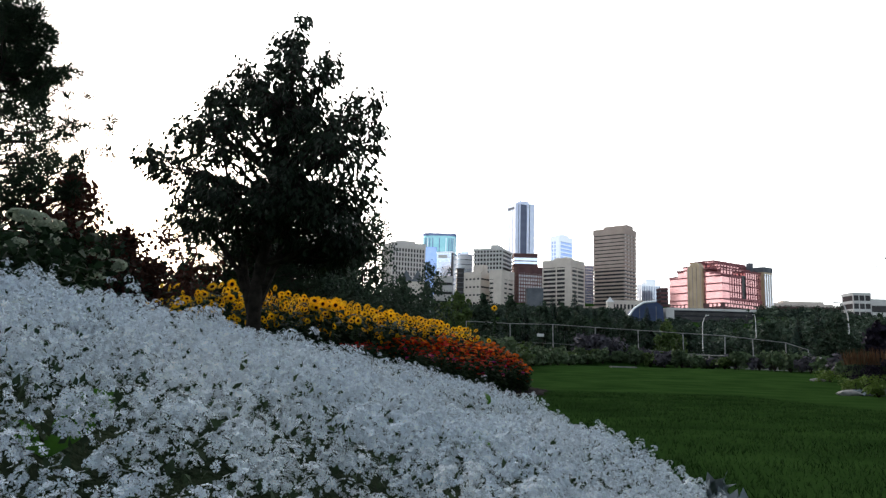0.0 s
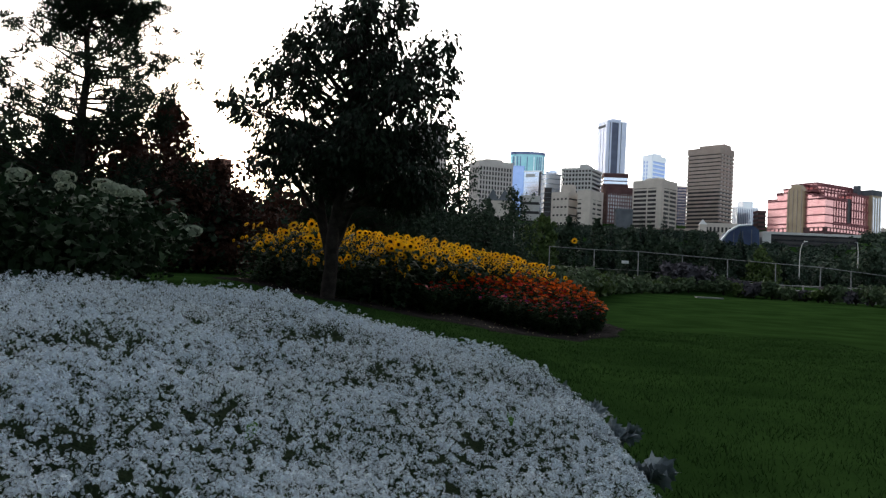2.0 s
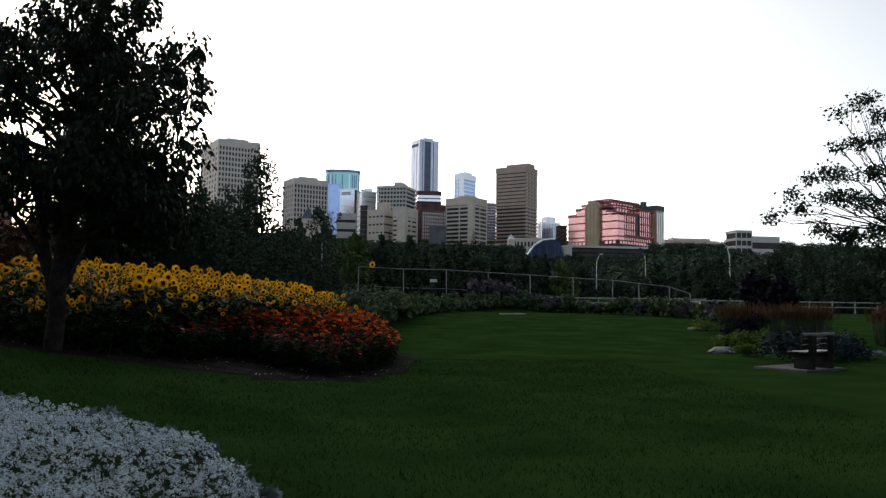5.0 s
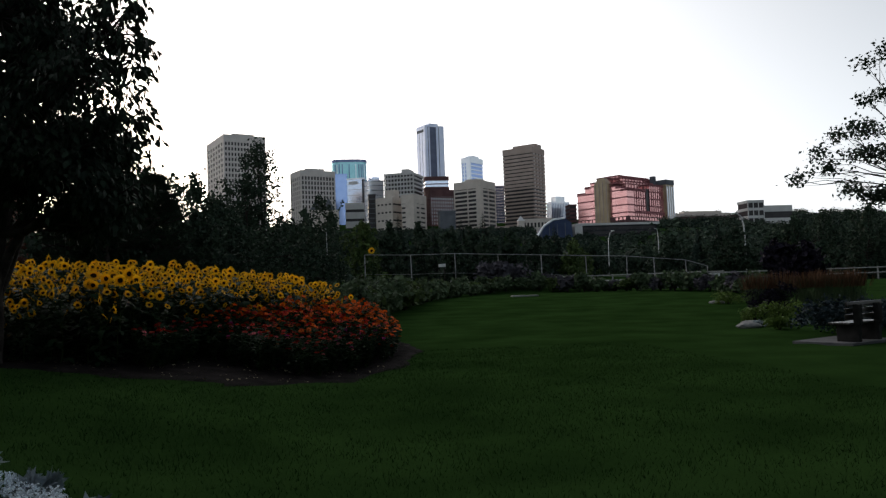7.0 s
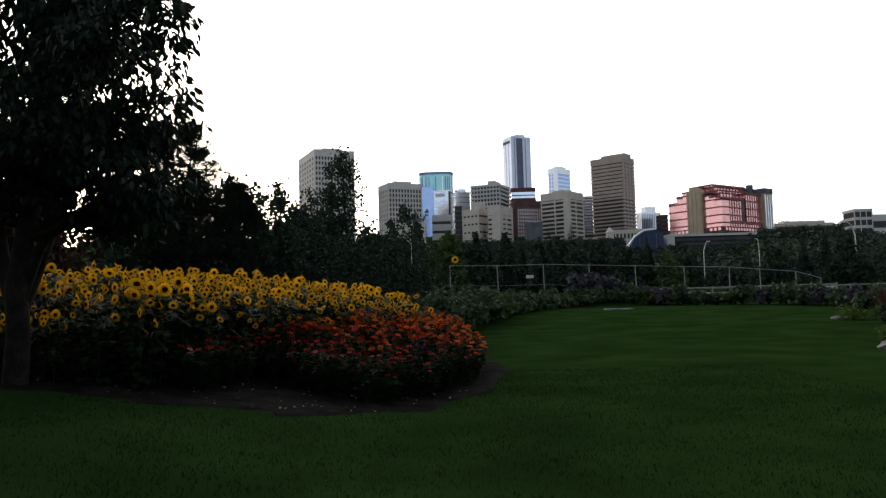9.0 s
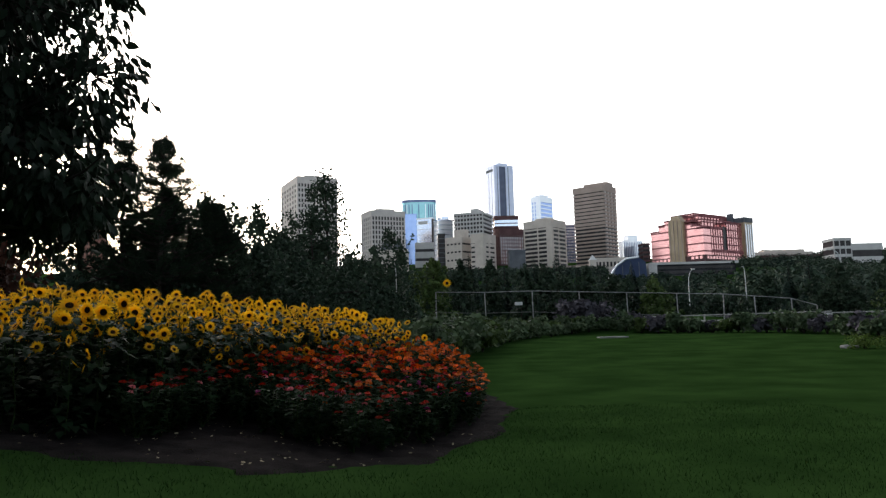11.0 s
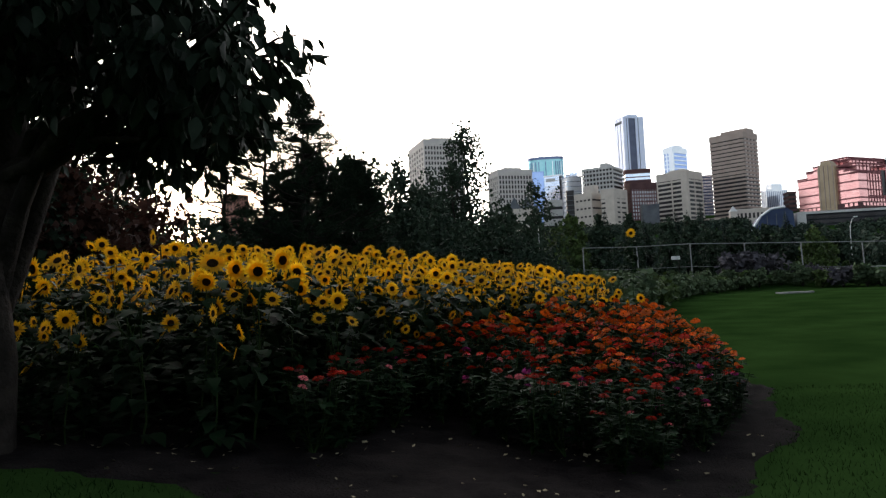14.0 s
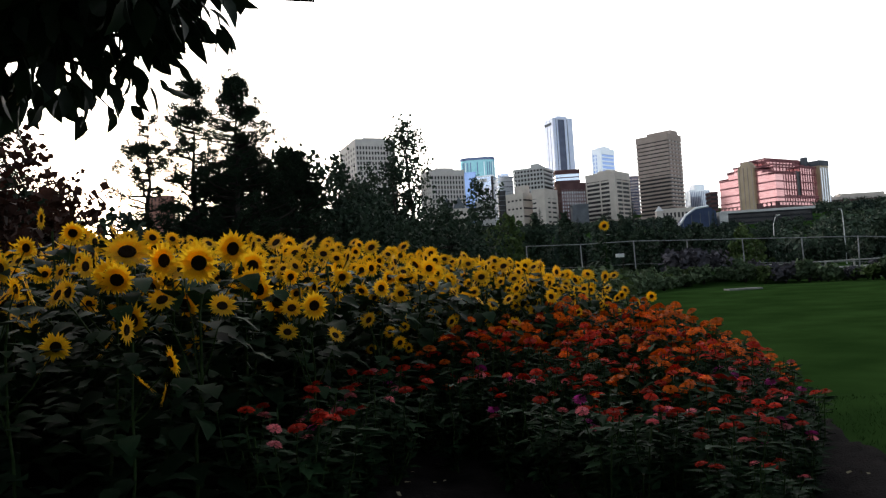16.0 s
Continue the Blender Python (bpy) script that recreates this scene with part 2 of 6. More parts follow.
def turned(normals, spin=None):
    """Frames (n, 3, 3), columns x, y, z, with z along the normals and a random or given spin."""
    z = unit(normals)
    ref = np.where(np.abs(z[:, 2:3]) > 0.95, np.array([[1.0, 0, 0]]), np.array([[0, 0, 1.0]]))
    x = unit(np.cross(ref, z)); y = np.cross(z, x)
    a = rng.uniform(0, 2 * np.pi, len(z)) if spin is None else spin
    c, s = np.cos(a)[:, None], np.sin(a)[:, None]
    return np.stack([c * x + s * y, c * y - s * x, z], -1)

def scattered(tv, tf, at, frames, size):
    """Copies of a small template joined: verts and faces."""
    tv, tf = np.asarray(tv, float), np.asarray(tf)
    size = np.broadcast_to(np.asarray(size, float).reshape(-1, 1, 1) if np.ndim(size) else size, (len(at), 1, 1))
    v = np.einsum("nij,kj->nki", frames, tv) * size + np.asarray(at)[:, None, :]
    f = tf[None] + (np.arange(len(at)) * len(tv))[:, None, None]
    return v.reshape(-1, 3), f.reshape(-1, tf.shape[1])

def joined(*pieces):
    """Several (verts, faces) of one face size in one."""
    vs, fs, ix, o = [], [], [], 0
    for i, (v, f) in enumerate(pieces):
        vs.append(v); fs.append(np.asarray(f) + o); ix.append(np.full(len(f), i)); o += len(v)
    return np.concatenate(vs), np.concatenate(fs), np.concatenate(ix)

LEAF_V = [(0, 0, 0), (0.30, 0.42, 0.07), (0, 1, -0.10), (-0.30, 0.42, 0.07), (0, 0.45, 0)]
LEAF_F = [(0, 1, 4), (1, 2, 4), (4, 2, 3), (0, 4, 3)]
OVATE_V = [(0, 0, 0), (0.17, 0.18, 0.04), (0.27, 0.42, 0.06), (0.18, 0.72, 0.03), (0, 1.05, -0.10), (-0.18, 0.72, 0.03), (-0.27, 0.42, 0.06), (-0.17, 0.18, 0.04), (0, 0.5, 0)]
OVATE_F = [(i, (i + 1) % 8, 8) for i in range(8)]
FLAKE_V = [(-0.5, -0.4, 0), (0.45, -0.5, 0.12), (0.5, 0.42, -0.05), (-0.42, 0.5, 0.1)]
FLAKE_F = [(0, 1, 2), (0, 2, 3)]
NEEDLE_V = [(-0.10, 0, 0), (0.10, 0, 0), (0.0, 1, 0.05), (0, 0, -0.10), (0, 0, 0.10), (0.05, 0.9, 0)]
NEEDLE_F = [(0, 1, 2), (3, 4, 5)]

def part(name, data, mat, parent, label=""):
    """Links a bmesh or mesh as one object under a thing or a part."""
    if isinstance(data, bmesh.types.BMesh):
        me = bpy.data.meshes.new(name)
        data.to_mesh(me); data.free()
    else:
        me = data
    if mat and not me.materials:
        me.materials.append(mat)
    ob = new(name, me)
    ob.parent = parent
    if label:
        ob["label"] = label
    return ob

def thing(name, label, category, at=(0, 0, 0), group="", kind="", rz=0.0):
    ob = new(name)
    ob.empty_display_size = 0.2
    ob.matrix_basis = pose(*at, 0, 0, rz)
    return tagged(ob, label, category, group, kind)

def solid(name, data, mat, label, category, at=(0, 0, 0), kind="", group=""):
    ob = part(name, data, mat, None)
    ob.location = at
    return tagged(ob, label, category, group, kind)

def copied(ob, m):
    """A copy of a thing whose own pose may hold a scale, at the pose m with its scale."""
    k = ob.scale
    return copy_thing(ob, m @ Matrix.Diagonal((1 / k[0], 1 / k[1], 1 / k[2], 1)))

def box(bm, x0, x1, y0, y1, z0, z1, bevel=0.0, m=None):
    r = bmesh.ops.create_cube(bm, size=1)
    vs = r["verts"]
    bmesh.ops.scale(bm, vec=(x1 - x0, y1 - y0, z1 - z0), verts=vs)
    bmesh.ops.translate(bm, vec=((x0 + x1) / 2, (y0 + y1) / 2, (z0 + z1) / 2), verts=vs)
    if bevel:
        es = list({e for v in vs for e in v.link_edges})
        out = bmesh.ops.bevel(bm, geom=es, offset=bevel, segments=1, affect="EDGES", profile=0.5)
        vs = list({v for f in out["faces"] for v in f.verts} | {v for v in vs if v.is_valid})
    if m is not None:
        bmesh.ops.transform(bm, matrix=m, verts=vs)
    return vs

def boxed(x0, x1, y0, y1, z0, z1, bevel=0.0):
    bm = bmesh.new(); box(bm, x0, x1, y0, y1, z0, z1, bevel); return bm

def tube(points, radii, sides=7):
    """A tapered tube along points: verts, quads."""
    pts = np.asarray(points, float); n = len(pts)
    d = unit(np.gradient(pts, axis=0))
    ref = np.array([0.31, 0.95, 0.05])
    x = unit(np.cross(d, ref)); y = np.cross(d, x)
    a = np.linspace(0, 2 * np.pi, sides, endpoint=False)
    ring = np.cos(a)[None, :, None] * x[:, None] + np.sin(a)[None, :, None] * y[:, None]
    v = (pts[:, None] + ring * np.asarray(radii)[:, None, None]).reshape(-1, 3)
    f = [(i * sides + j, i * sides + (j + 1) % sides, (i + 1) * sides + (j + 1) % sides, (i + 1) * sides + j)
         for i in range(n - 1) for j in range(sides)]
    return v, np.array(f)

def curve_pts(a, b, sag=0.0, wob=0.0, n=6):
    """Points from a to b, bent upward by sag and jittered."""
    a, b = np.asarray(a, float), np.asarray(b, float)
    k = np.linspace(0, 1, n)[:, None]
    p = a + (b - a) * k
    p[:, 2] += sag * np.sin(np.pi * k[:, 0])
    p[1:-1] += rng.normal(0, 1, (n - 2, 3)) * wob
    return p

# ---- ground ----
def step(a, b, v):
    k = np.clip((v - a) / (b - a), 0, 1)
    return k * k * (3 - 2 * k)

def ground_z(x, y):
    x, y = np.asarray(x, float), np.asarray(y, float)
    z = -0.13 * np.clip(x, -6, 1.5) * (1 - step(30, 60, y))
    z = z + step(24, 62, y) * (0.66 + 0.35 * step(5, -20, x))
    berm = step(63, 70, y) * (1 - step(74, 84, y))
    z = z + berm * (0.1 + 1.35 * step(31, 2, x))
    z = z + 1.2 * step(84, 130, y) + 1.5 * step(130, 200, y)
    z = z + 50 * step(260, 760, y) + 32 * step(720, 1000, y)
    return z

def gz(x, y):
    return float(ground_z(x, y))

def axis(*runs):
    return np.unique(np.concatenate([np.arange(a, b, s) for a, b, s in runs]))

gx = axis((-3000, -300, 300), (-300, -60, 30), (-60, -12, 4), (-12, 10, 0.4), (10, 60, 3), (60, 300, 20), (300, 3001, 300))
gy = axis((-3000, -200, 400), (-200, -20, 30), (-20, 0, 2), (0, 32, 0.4), (32, 90, 1.5), (90, 240, 8), (240, 1000, 20), (1000, 3001, 400))
X, Y = np.meshgrid(gx, gy)
Z = ground_z(X, Y) + rng.normal(0, 0.008, X.shape) * (np.abs(Y) < 60)
idx = np.arange(X.size).reshape(X.shape)
quads = np.stack([idx[:-1, :-1], idx[:-1, 1:], idx[1:, 1:], idx[1:, :-1]], -1).reshape(-1, 4)
solid("ground", mesh_np("ground", np.stack([X, Y, Z], -1).reshape(-1, 3), quads, [M_LAWN], smooth=True), None,
      "dark green mown lawn in evening shade", "lawn", kind="structure")

def inside(poly, x, y):
    poly = np.asarray(poly, float); x, y = np.asarray(x), np.asarray(y)
    hit = np.zeros(x.shape, bool)
    for (x0, y0), (x1, y1) in zip(poly, np.roll(poly, -1, 0)):
        cross = ((y0 > y) != (y1 > y)) & (x < (x1 - x0) * (y - y0) / (y1 - y0 + 1e-12) + x0)
        hit ^= cross
    return hit

def edge_distance(poly, x, y):
    poly = np.asarray(poly, float); p = np.stack([x, y], -1)
    best = np.full(len(x), 1e9)
    for a, b in zip(poly, np.roll(poly, -1, 0)):
        ab = b - a
        k = np.clip(((p - a) @ ab) / (ab @ ab), 0, 1)
        best = np.minimum(best, np.linalg.norm(p - a - k[:, None] * ab, axis=1))
    return best

def spread(poly, spacing, jitter=0.4):
    """Jittered rows of points inside an outline."""
    poly = np.asarray(poly, float)
    lo, hi = poly.min(0), poly.max(0)
    gx_, gy_ = np.meshgrid(np.arange(lo[0], hi[0], spacing), np.arange(lo[1], hi[1], spacing))
    x = gx_.ravel() + rng.uniform(-1, 1, gx_.size) * spacing * jitter
    y = gy_.ravel() + rng.uniform(-1, 1, gx_.size) * spacing * jitter
    k = inside(poly, x, y)
    return x[k], y[k]

SUN_BED = [(-6.6, 17.2), (-5.6, 16.0), (-4.2, 15.7), (-2.7, 15.7), (-2.2, 16.9), (-1.0, 20.0), (1.3, 23.6), (0.9, 25.6), (-2.0, 26.2), (-6.4, 21.5)]
ZIN_BED = [(-2.2, 16.3), (-1.5, 16.5), (-1.25, 18.0), (-0.8, 18.2), (-0.5, 17.3), (0.7, 16.9), (1.6, 18.1), (2.3, 20.2), (2.75, 22.8), (2.8, 25.4),
           (2.0, 27.0), (1.2, 26.2), (1.3, 23.6), (-0.9, 20.0), (-2.0, 17.6)]
SOIL = [(-7.2, 17.6), (-6.0, 15.9), (-4.4, 15.2), (-3.0, 15.25), (-1.6, 15.3), (-0.4, 15.35), (0.8, 16.0), (1.9, 17.7), (2.75, 20.0), (3.2, 22.8), (3.2, 25.7), (2.2, 27.7), (-2.0, 27.0), (-7.0, 22.0)]
ALY = [(0.45, -1.6), (0.80, 0.5), (1.02, 2.4), (1.05, 4.0), (1.0, 5.4), (0.72, 6.8), (0.15, 8.0), (-0.9, 8.9), (-2.2, 9.3), (-3.6, 9.0), (-4.6, 8.0), (-4.4, 3.0), (-3.6, -1.6)]

# bare soil under the flower bed
sx, sy = np.meshgrid(np.arange(-7.8, 4.2, 0.12), np.arange(14.0, 28.6, 0.12))
ok = inside(SOIL, sx.ravel(), sy.ravel()).reshape(sx.shape)
se = edge_distance(SOIL, sx.ravel(), sy.ravel()).reshape(sx.shape) * np.where(ok, 1, -1)
ok = se > -0.34
sz = ground_z(sx, sy) + 0.03 - 0.09 * step(0.10, -0.25, se + 0.10 * np.sin(3.1 * sx + 1.3 * sy) + 0.06 * np.sin(7.3 * sx - 5.1 * sy)) + 0.012 * rng.normal(0, 1, sx.shape)
si = np.arange(sx.size).reshape(sx.shape)
sq = np.stack([si[:-1, :-1], si[:-1, 1:], si[1:, 1:], si[1:, :-1]], -1)[ok[:-1, :-1] & ok[1:, 1:] & ok[:-1, 1:] & ok[1:, :-1]]
solid("flower_bed_soil", mesh_np("soil", np.stack([sx, sy, sz], -1).reshape(-1, 3), sq, [M_SOIL], smooth=True), None,
      "dark bare garden soil under the flowers", "soil", kind="structure")

lt = 420
qx, qy = rng.uniform(-6.5, 3.2, lt), rng.uniform(15.0, 19.0, lt)
k = inside(SOIL, qx, qy); qx, qy = qx[k], qy[k]
qv, qf = scattered([(-0.4, -0.25, 0), (0.5, -0.3, 0.05), (0.4, 0.3, 0), (-0.5, 0.25, 0.08)], [(0, 1, 2, 3)], np.stack([qx, qy, ground_z(qx, qy) + 0.055], -1),
                   turned(np.stack([rng.normal(0, 0.3, len(qx)), rng.normal(0, 0.3, len(qx)), np.ones(len(qx))], -1)), rng.uniform(0.02, 0.055, len(qx)))
solid("petal_litter", mesh_np("litter", qv, qf, [M_LITTER]), None, "fallen petals and leaf bits on the soil", "litter", kind="stuff")

# mown grass blades on the nearer lawn
n = 150000
bx, by = rng.uniform(-6, 9, n), 2 + 21 * rng.random(n) ** 1.3
keep = ~inside(SOIL, bx, by) & ~inside(ALY, bx, by)
bx, by = bx[keep], by[keep]
bn = np.stack([rng.normal(0, 0.45, len(bx)), rng.normal(0, 0.45, len(bx)), np.ones(len(bx))], -1)
fr = turned(bn)[:, :, [0, 2, 1]]
gv, gf = scattered([(-0.09, 0, 0), (0.09, 0, 0), (0.02, 1, 0.1)], [(0, 1, 2)], np.stack([bx, by, ground_z(bx, by) - 0.005], -1), fr, rng.uniform(0.025, 0.06, len(bx)))
solid("grass_blades", mesh_np("grass", gv, gf, [M_BLADE]), None, "short mown green grass blades", "grass", kind="stuff")

# ---- the white alyssum bank ----
def bank_z(x, y):
    """Top of the flowers: rises from the right-hand border towards the left."""
    x, y = np.asarray(x, float), np.asarray(y, float)
    d = edge_distance(ALY, x.ravel(), y.ravel()).reshape(x.shape)
    far = step(11.0, 5.0, y)
    rise = 0.15 * np.minimum(d, 2.6) * (0.45 + 0.55 * far) - 0.02 * np.maximum(d - 2.2, 0) ** 2
    lump = 0.03 * np.sin(2.3 * x + 1.7 * y) + 0.03 * np.sin(5.1 * x - 3.3 * y + 1) + 0.032 * np.sin(11 * x + 7 * y) * np.sin(9 * y - 5 * x) + 0.025 * np.sin(17 * x - 4 * y) * np.sin(14 * y + 3 * x)
    dip = 0.12 * np.exp(-((x + 1.5) ** 2 / 1.3 + (y - 4.2) ** 2 / 8)) - 0.09 * np.exp(-((x - 0.2) ** 2 / 0.5 + (y - 7.0) ** 2 / 1.5))
    return ground_z(x, y) + 0.22 * step(-0.06, 0.22, d) + rise - dip * step(0, 0.3, d) + lump * step(0, 0.5, d)

# soil and leaf mound beneath the flowers, its colour darkened as shade between stems
mx, my = np.meshgrid(np.arange(-4.8, 1.3, 0.1), np.arange(-1.7, 10.7, 0.1))
ok = inside(ALY, mx.ravel(), my.ravel()).reshape(mx.shape)
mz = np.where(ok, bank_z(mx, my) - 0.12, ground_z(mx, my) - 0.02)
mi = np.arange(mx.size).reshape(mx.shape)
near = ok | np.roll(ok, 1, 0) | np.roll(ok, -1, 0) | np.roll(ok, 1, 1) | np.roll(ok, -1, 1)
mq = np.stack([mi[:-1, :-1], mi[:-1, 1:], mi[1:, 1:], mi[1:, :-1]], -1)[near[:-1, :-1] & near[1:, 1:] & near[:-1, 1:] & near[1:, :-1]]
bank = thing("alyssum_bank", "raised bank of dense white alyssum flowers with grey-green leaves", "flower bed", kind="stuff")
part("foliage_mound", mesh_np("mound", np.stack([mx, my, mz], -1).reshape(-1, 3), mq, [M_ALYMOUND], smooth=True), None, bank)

def alyssum(count, region, size, florets, petal):
    """Domed heads of tiny florets on the bank."""
    x0, x1, y0, y1 = region
    x, y = rng.uniform(x0, x1, count), rng.uniform(y0, y1, count)
    k = inside(ALY, x, y) & (np.hypot(x + 5.0, y - 7.1) > 1.5)
    gap = np.array([noise.noise(Vector((a * 2.2, b * 2.2, 0))) for a, b in zip(x, y)])
    k &= (gap < 0.38) | (rng.random(count) < 0.3)
    tuft = np.array([noise.noise(Vector((a * 0.34 / size, b * 0.34 / size, 3))) for a, b in zip(x, y)])
    k &= (tuft < 0.12) | (rng.random(count) < 0.36)
    x, y, tuft = x[k], y[k], tuft[k]
    e = 0.05
    nx = -(bank_z(x + e, y) - bank_z(x - e, y)) / (2 * e); ny = -(bank_z(x, y + e) - bank_z(x, y - e)) / (2 * e)
    nrm = unit(np.stack([nx + rng.normal(0, 0.35, len(x)), ny + rng.normal(0, 0.35, len(x)), np.ones(len(x))], -1))
    c = np.stack([x, y, bank_z(x, y) + 0.03 - 0.075 * rng.random(len(x)) ** 1.3 - 0.06 * np.clip(tuft * 2.5, -0.6, 1) + 0.045 * (rng.random(len(x)) < 0.12) * rng.random(len(x))], -1)
    r = size * rng.uniform(0.7, 1.25, len(x))
    u = rng.normal(0, 1, (len(x), florets, 3)); u[..., 2] = np.abs(u[..., 2]) - 0.15
    u = unit(u)
    F = turned(nrm)
    d = np.einsum("nij,nkj->nki", F, u)
    at = (c[:, None] + d * r[:, None, None]).reshape(-1, 3)
    fr_ = turned((d + np.array([0, 0, 0.45]) + rng.normal(0, 0.3, d.shape)).reshape(-1, 3))
    if petal < 0.01:
        cross = [(0, 0, 0), (0.5, -0.26, 0.08), (0.5, 0.26, 0.08), (0.26, 0.5, 0.05), (-0.26, 0.5, 0.05), (-0.5, 0.26, 0.08), (-0.5, -0.26, 0.08), (-0.26, -0.5, 0.05), (0.26, -0.5, 0.05)]
        fan = [(0, 1, 2), (0, 3, 4), (0, 5, 6), (0, 7, 8)]
    else:
        cross = [(-0.5, -0.42, 0), (0.45, -0.5, 0.1), (0.5, 0.45, 0), (-0.45, 0.5, 0.12)]
        fan = [(0, 1, 2), (0, 2, 3)]
    return scattered(cross, fan, at, fr_, petal * rng.uniform(0.75, 1.25, len(at)))

heads = [alyssum(17500, (-1.7, 1.1, -0.2, 2.2), 0.0125, 16, 0.0072),
         alyssum(10500, (-2.9, 1.1, 2.2, 4.0), 0.0145, 18, 0.0080),
         alyssum(13500, (-4.6, 1.1, 4.0, 6.6), 0.0165, 12, 0.0098),
         alyssum(13000, (-4.6, 1.1, 6.6, 10.5), 0.0185, 9, 0.0120),
         alyssum(8000, (-4.6, -1.7, -1.6, 2.2), 0.018, 7, 0.012),
         alyssum(3800, (-4.6, -2.9, 2.2, 4.0), 0.018, 7, 0.012),
         alyssum(4500, (-1.7, 1.1, -1.6, -0.2), 0.016, 8, 0.010)]
av, af, _ = joined(*heads)
part("blossom", mesh_np("alyssum", av, af, [M_ALYSSUM]), None, bank, "tiny white four-petalled blossoms")
lx, ly = rng.uniform(-4.6, 1.1, 100000), -1.4 + 12 * rng.random(100000) ** 1.9
k = inside(ALY, lx, ly); lx, ly = lx[k], ly[k]
ln = np.stack([rng.normal(0, 0.7, len(lx)), rng.normal(0, 0.7, len(lx)), np.ones(len(lx))], -1)
lv, lf = scattered(LEAF_V, LEAF_F, np.stack([lx, ly, bank_z(lx, ly) - rng.uniform(-0.015, 0.06, len(lx))], -1), turned(ln)[:, :, [0, 2, 1]], rng.uniform(0.008, 0.021, len(lx)))
part("sprigs", mesh_np("sprigs", lv, lf, [M_ALYLEAF]), None, bank, "narrow grey-green leaves and stalks")

def weed(at, size, rz, lean):
    """A broad pointed leaf or two that stands out of the flowers."""
    t = thing("broad_leaf_weed", "bright green broad leaf standing among white flowers", "weed", at, "weeds in the bank", rz=rz)
    for k in range(2):
        bm = bmesh.new()
        rows = []
        for i in range(9):
            s = i / 8
            w = size * 0.23 * math.sin(math.pi * min(1, s * 0.94 + 0.06)) ** 0.8
            y = size * s
            z = size * (0.95 * s - lean * s * s)
            rows.append([bm.verts.new((c * w, y * 0.5, z + abs(c) * w * 0.35)) for c in (-1, -0.5, 0, 0.5, 1)])
        for a, b in zip(rows, rows[1:]):
            for i in range(4):
                bm.faces.new((a[i], a[i + 1], b[i + 1], b[i]))
        lf_ = part("leaf", bm, M_WEED, t)
        lf_.matrix_basis = pose(0, 0, 0, 0, 28 - 60 * k, k * 110) @ Matrix.Scale(1 - 0.45 * k, 4)
        for p_ in lf_.data.polygons:
            p_.use_smooth = True

for x_, y_, z_, s_, r_, l_ in ((-0.50, 0.90, 0.395, 0.135, -20, 0.25), (-0.60, 2.16, 0.50, 0.085, 20, 0.2), (0.08, 1.62, 0.33, 0.12, -50, 0.85), (0.25, 3.6, 0.34, 0.11, 40, 0.4), (-0.95, 0.95, 0.52, 0.12, -20, 0.5)):
    weed((x_, y_, z_), s_, r_, l_)

def silver_plant():
    """Silver ragwort: a tuft of lobed grey leaves."""
    n_ = 46
    a = rng.uniform(0, 2 * np.pi, n_); up = rng.uniform(0.35, 1.2, n_)
    nrm = np.stack([np.cos(a), np.sin(a), up], -1)
    F = turned(nrm)[:, :, [0, 2, 1]]
    lobed = [(0, 0, 0), (0.10, 0.3, 0.02), (0.34, 0.42, 0.05), (0.16, 0.55, 0), (0.3, 0.78, 0.04), (0.1, 0.8, 0), (0, 1, -0.08),
             (-0.1, 0.8, 0), (-0.3, 0.78, 0.04), (-0.16, 0.55, 0), (-0.34, 0.42, 0.05), (-0.10, 0.3, 0.02)]
    faces = [(0, 1, 11), (1, 2, 3), (1, 3, 9), (1, 9, 11), (11, 9, 10), (3, 4, 5), (3, 5, 7), (3, 7, 9), (9, 7, 8), (5, 6, 7)]
    v, f = scattered(lobed, faces, np.stack([np.cos(a) * 0.03, np.sin(a) * 0.03, np.full(n_, 0.02)], -1), F, rng.uniform(0.14, 0.25, n_))
    t = thing("silver_ragwort", "silver-grey ragwort plant edging the white bank", "plant", group="edging plants")
    part("leaves", mesh_np("ragwort", v, f, [M_MILLER]), None, t)
    return t

first = silver_plant()
spots = [(0.95, 1.6), (1.08, 2.5), (1.12, 3.3), (1.06, 4.3), (0.98, 5.3), (0.85, 6.1), (0.6, 6.9), (0.3, 7.6), (0.0, 8.05), (-0.5, 8.6), (-1.1, 9.0), (-2.1, 9.4), (0.9, 0.8)]
for i, (x_, y_) in enumerate(spots):
    m_ = pose(x_, y_, gz(x_, y_) + 0.06, 0, 0, i * 77) @ Matrix.Scale(0.72 + 0.4 * random.random(), 4)
    if i == 0:
        first.matrix_basis = m_
    else:
        copied(first, m_)

# ---- sunflowers ----
def head_mesh(r):
    n_ = 30
    a = np.arange(n_) * 2 * np.pi / n_ + rng.normal(0, 0.05, n_)
    pet = [(-0.09, 0, 0), (0.09, 0, 0), (0.20, 0.35, 0.03), (0, 1, -0.06), (-0.20, 0.35, 0.03)]
    out = np.stack([np.cos(a), np.sin(a), np.tile([0.10, 0.30], n_ // 2)], -1)
    y = unit(out); z = unit(np.array([[0, 0, 1.0]]) - y * y[:, 2:3]); x = np.cross(y, z)
    F = np.stack([x, y, z], -1)
    return scattered(pet, [(0, 1, 2), (0, 2, 4), (4, 2, 3)], np.stack([np.cos(a), np.sin(a), np.zeros(n_)], -1) * r * 0.30, F, r * rng.uniform(0.60, 0.82, n_))

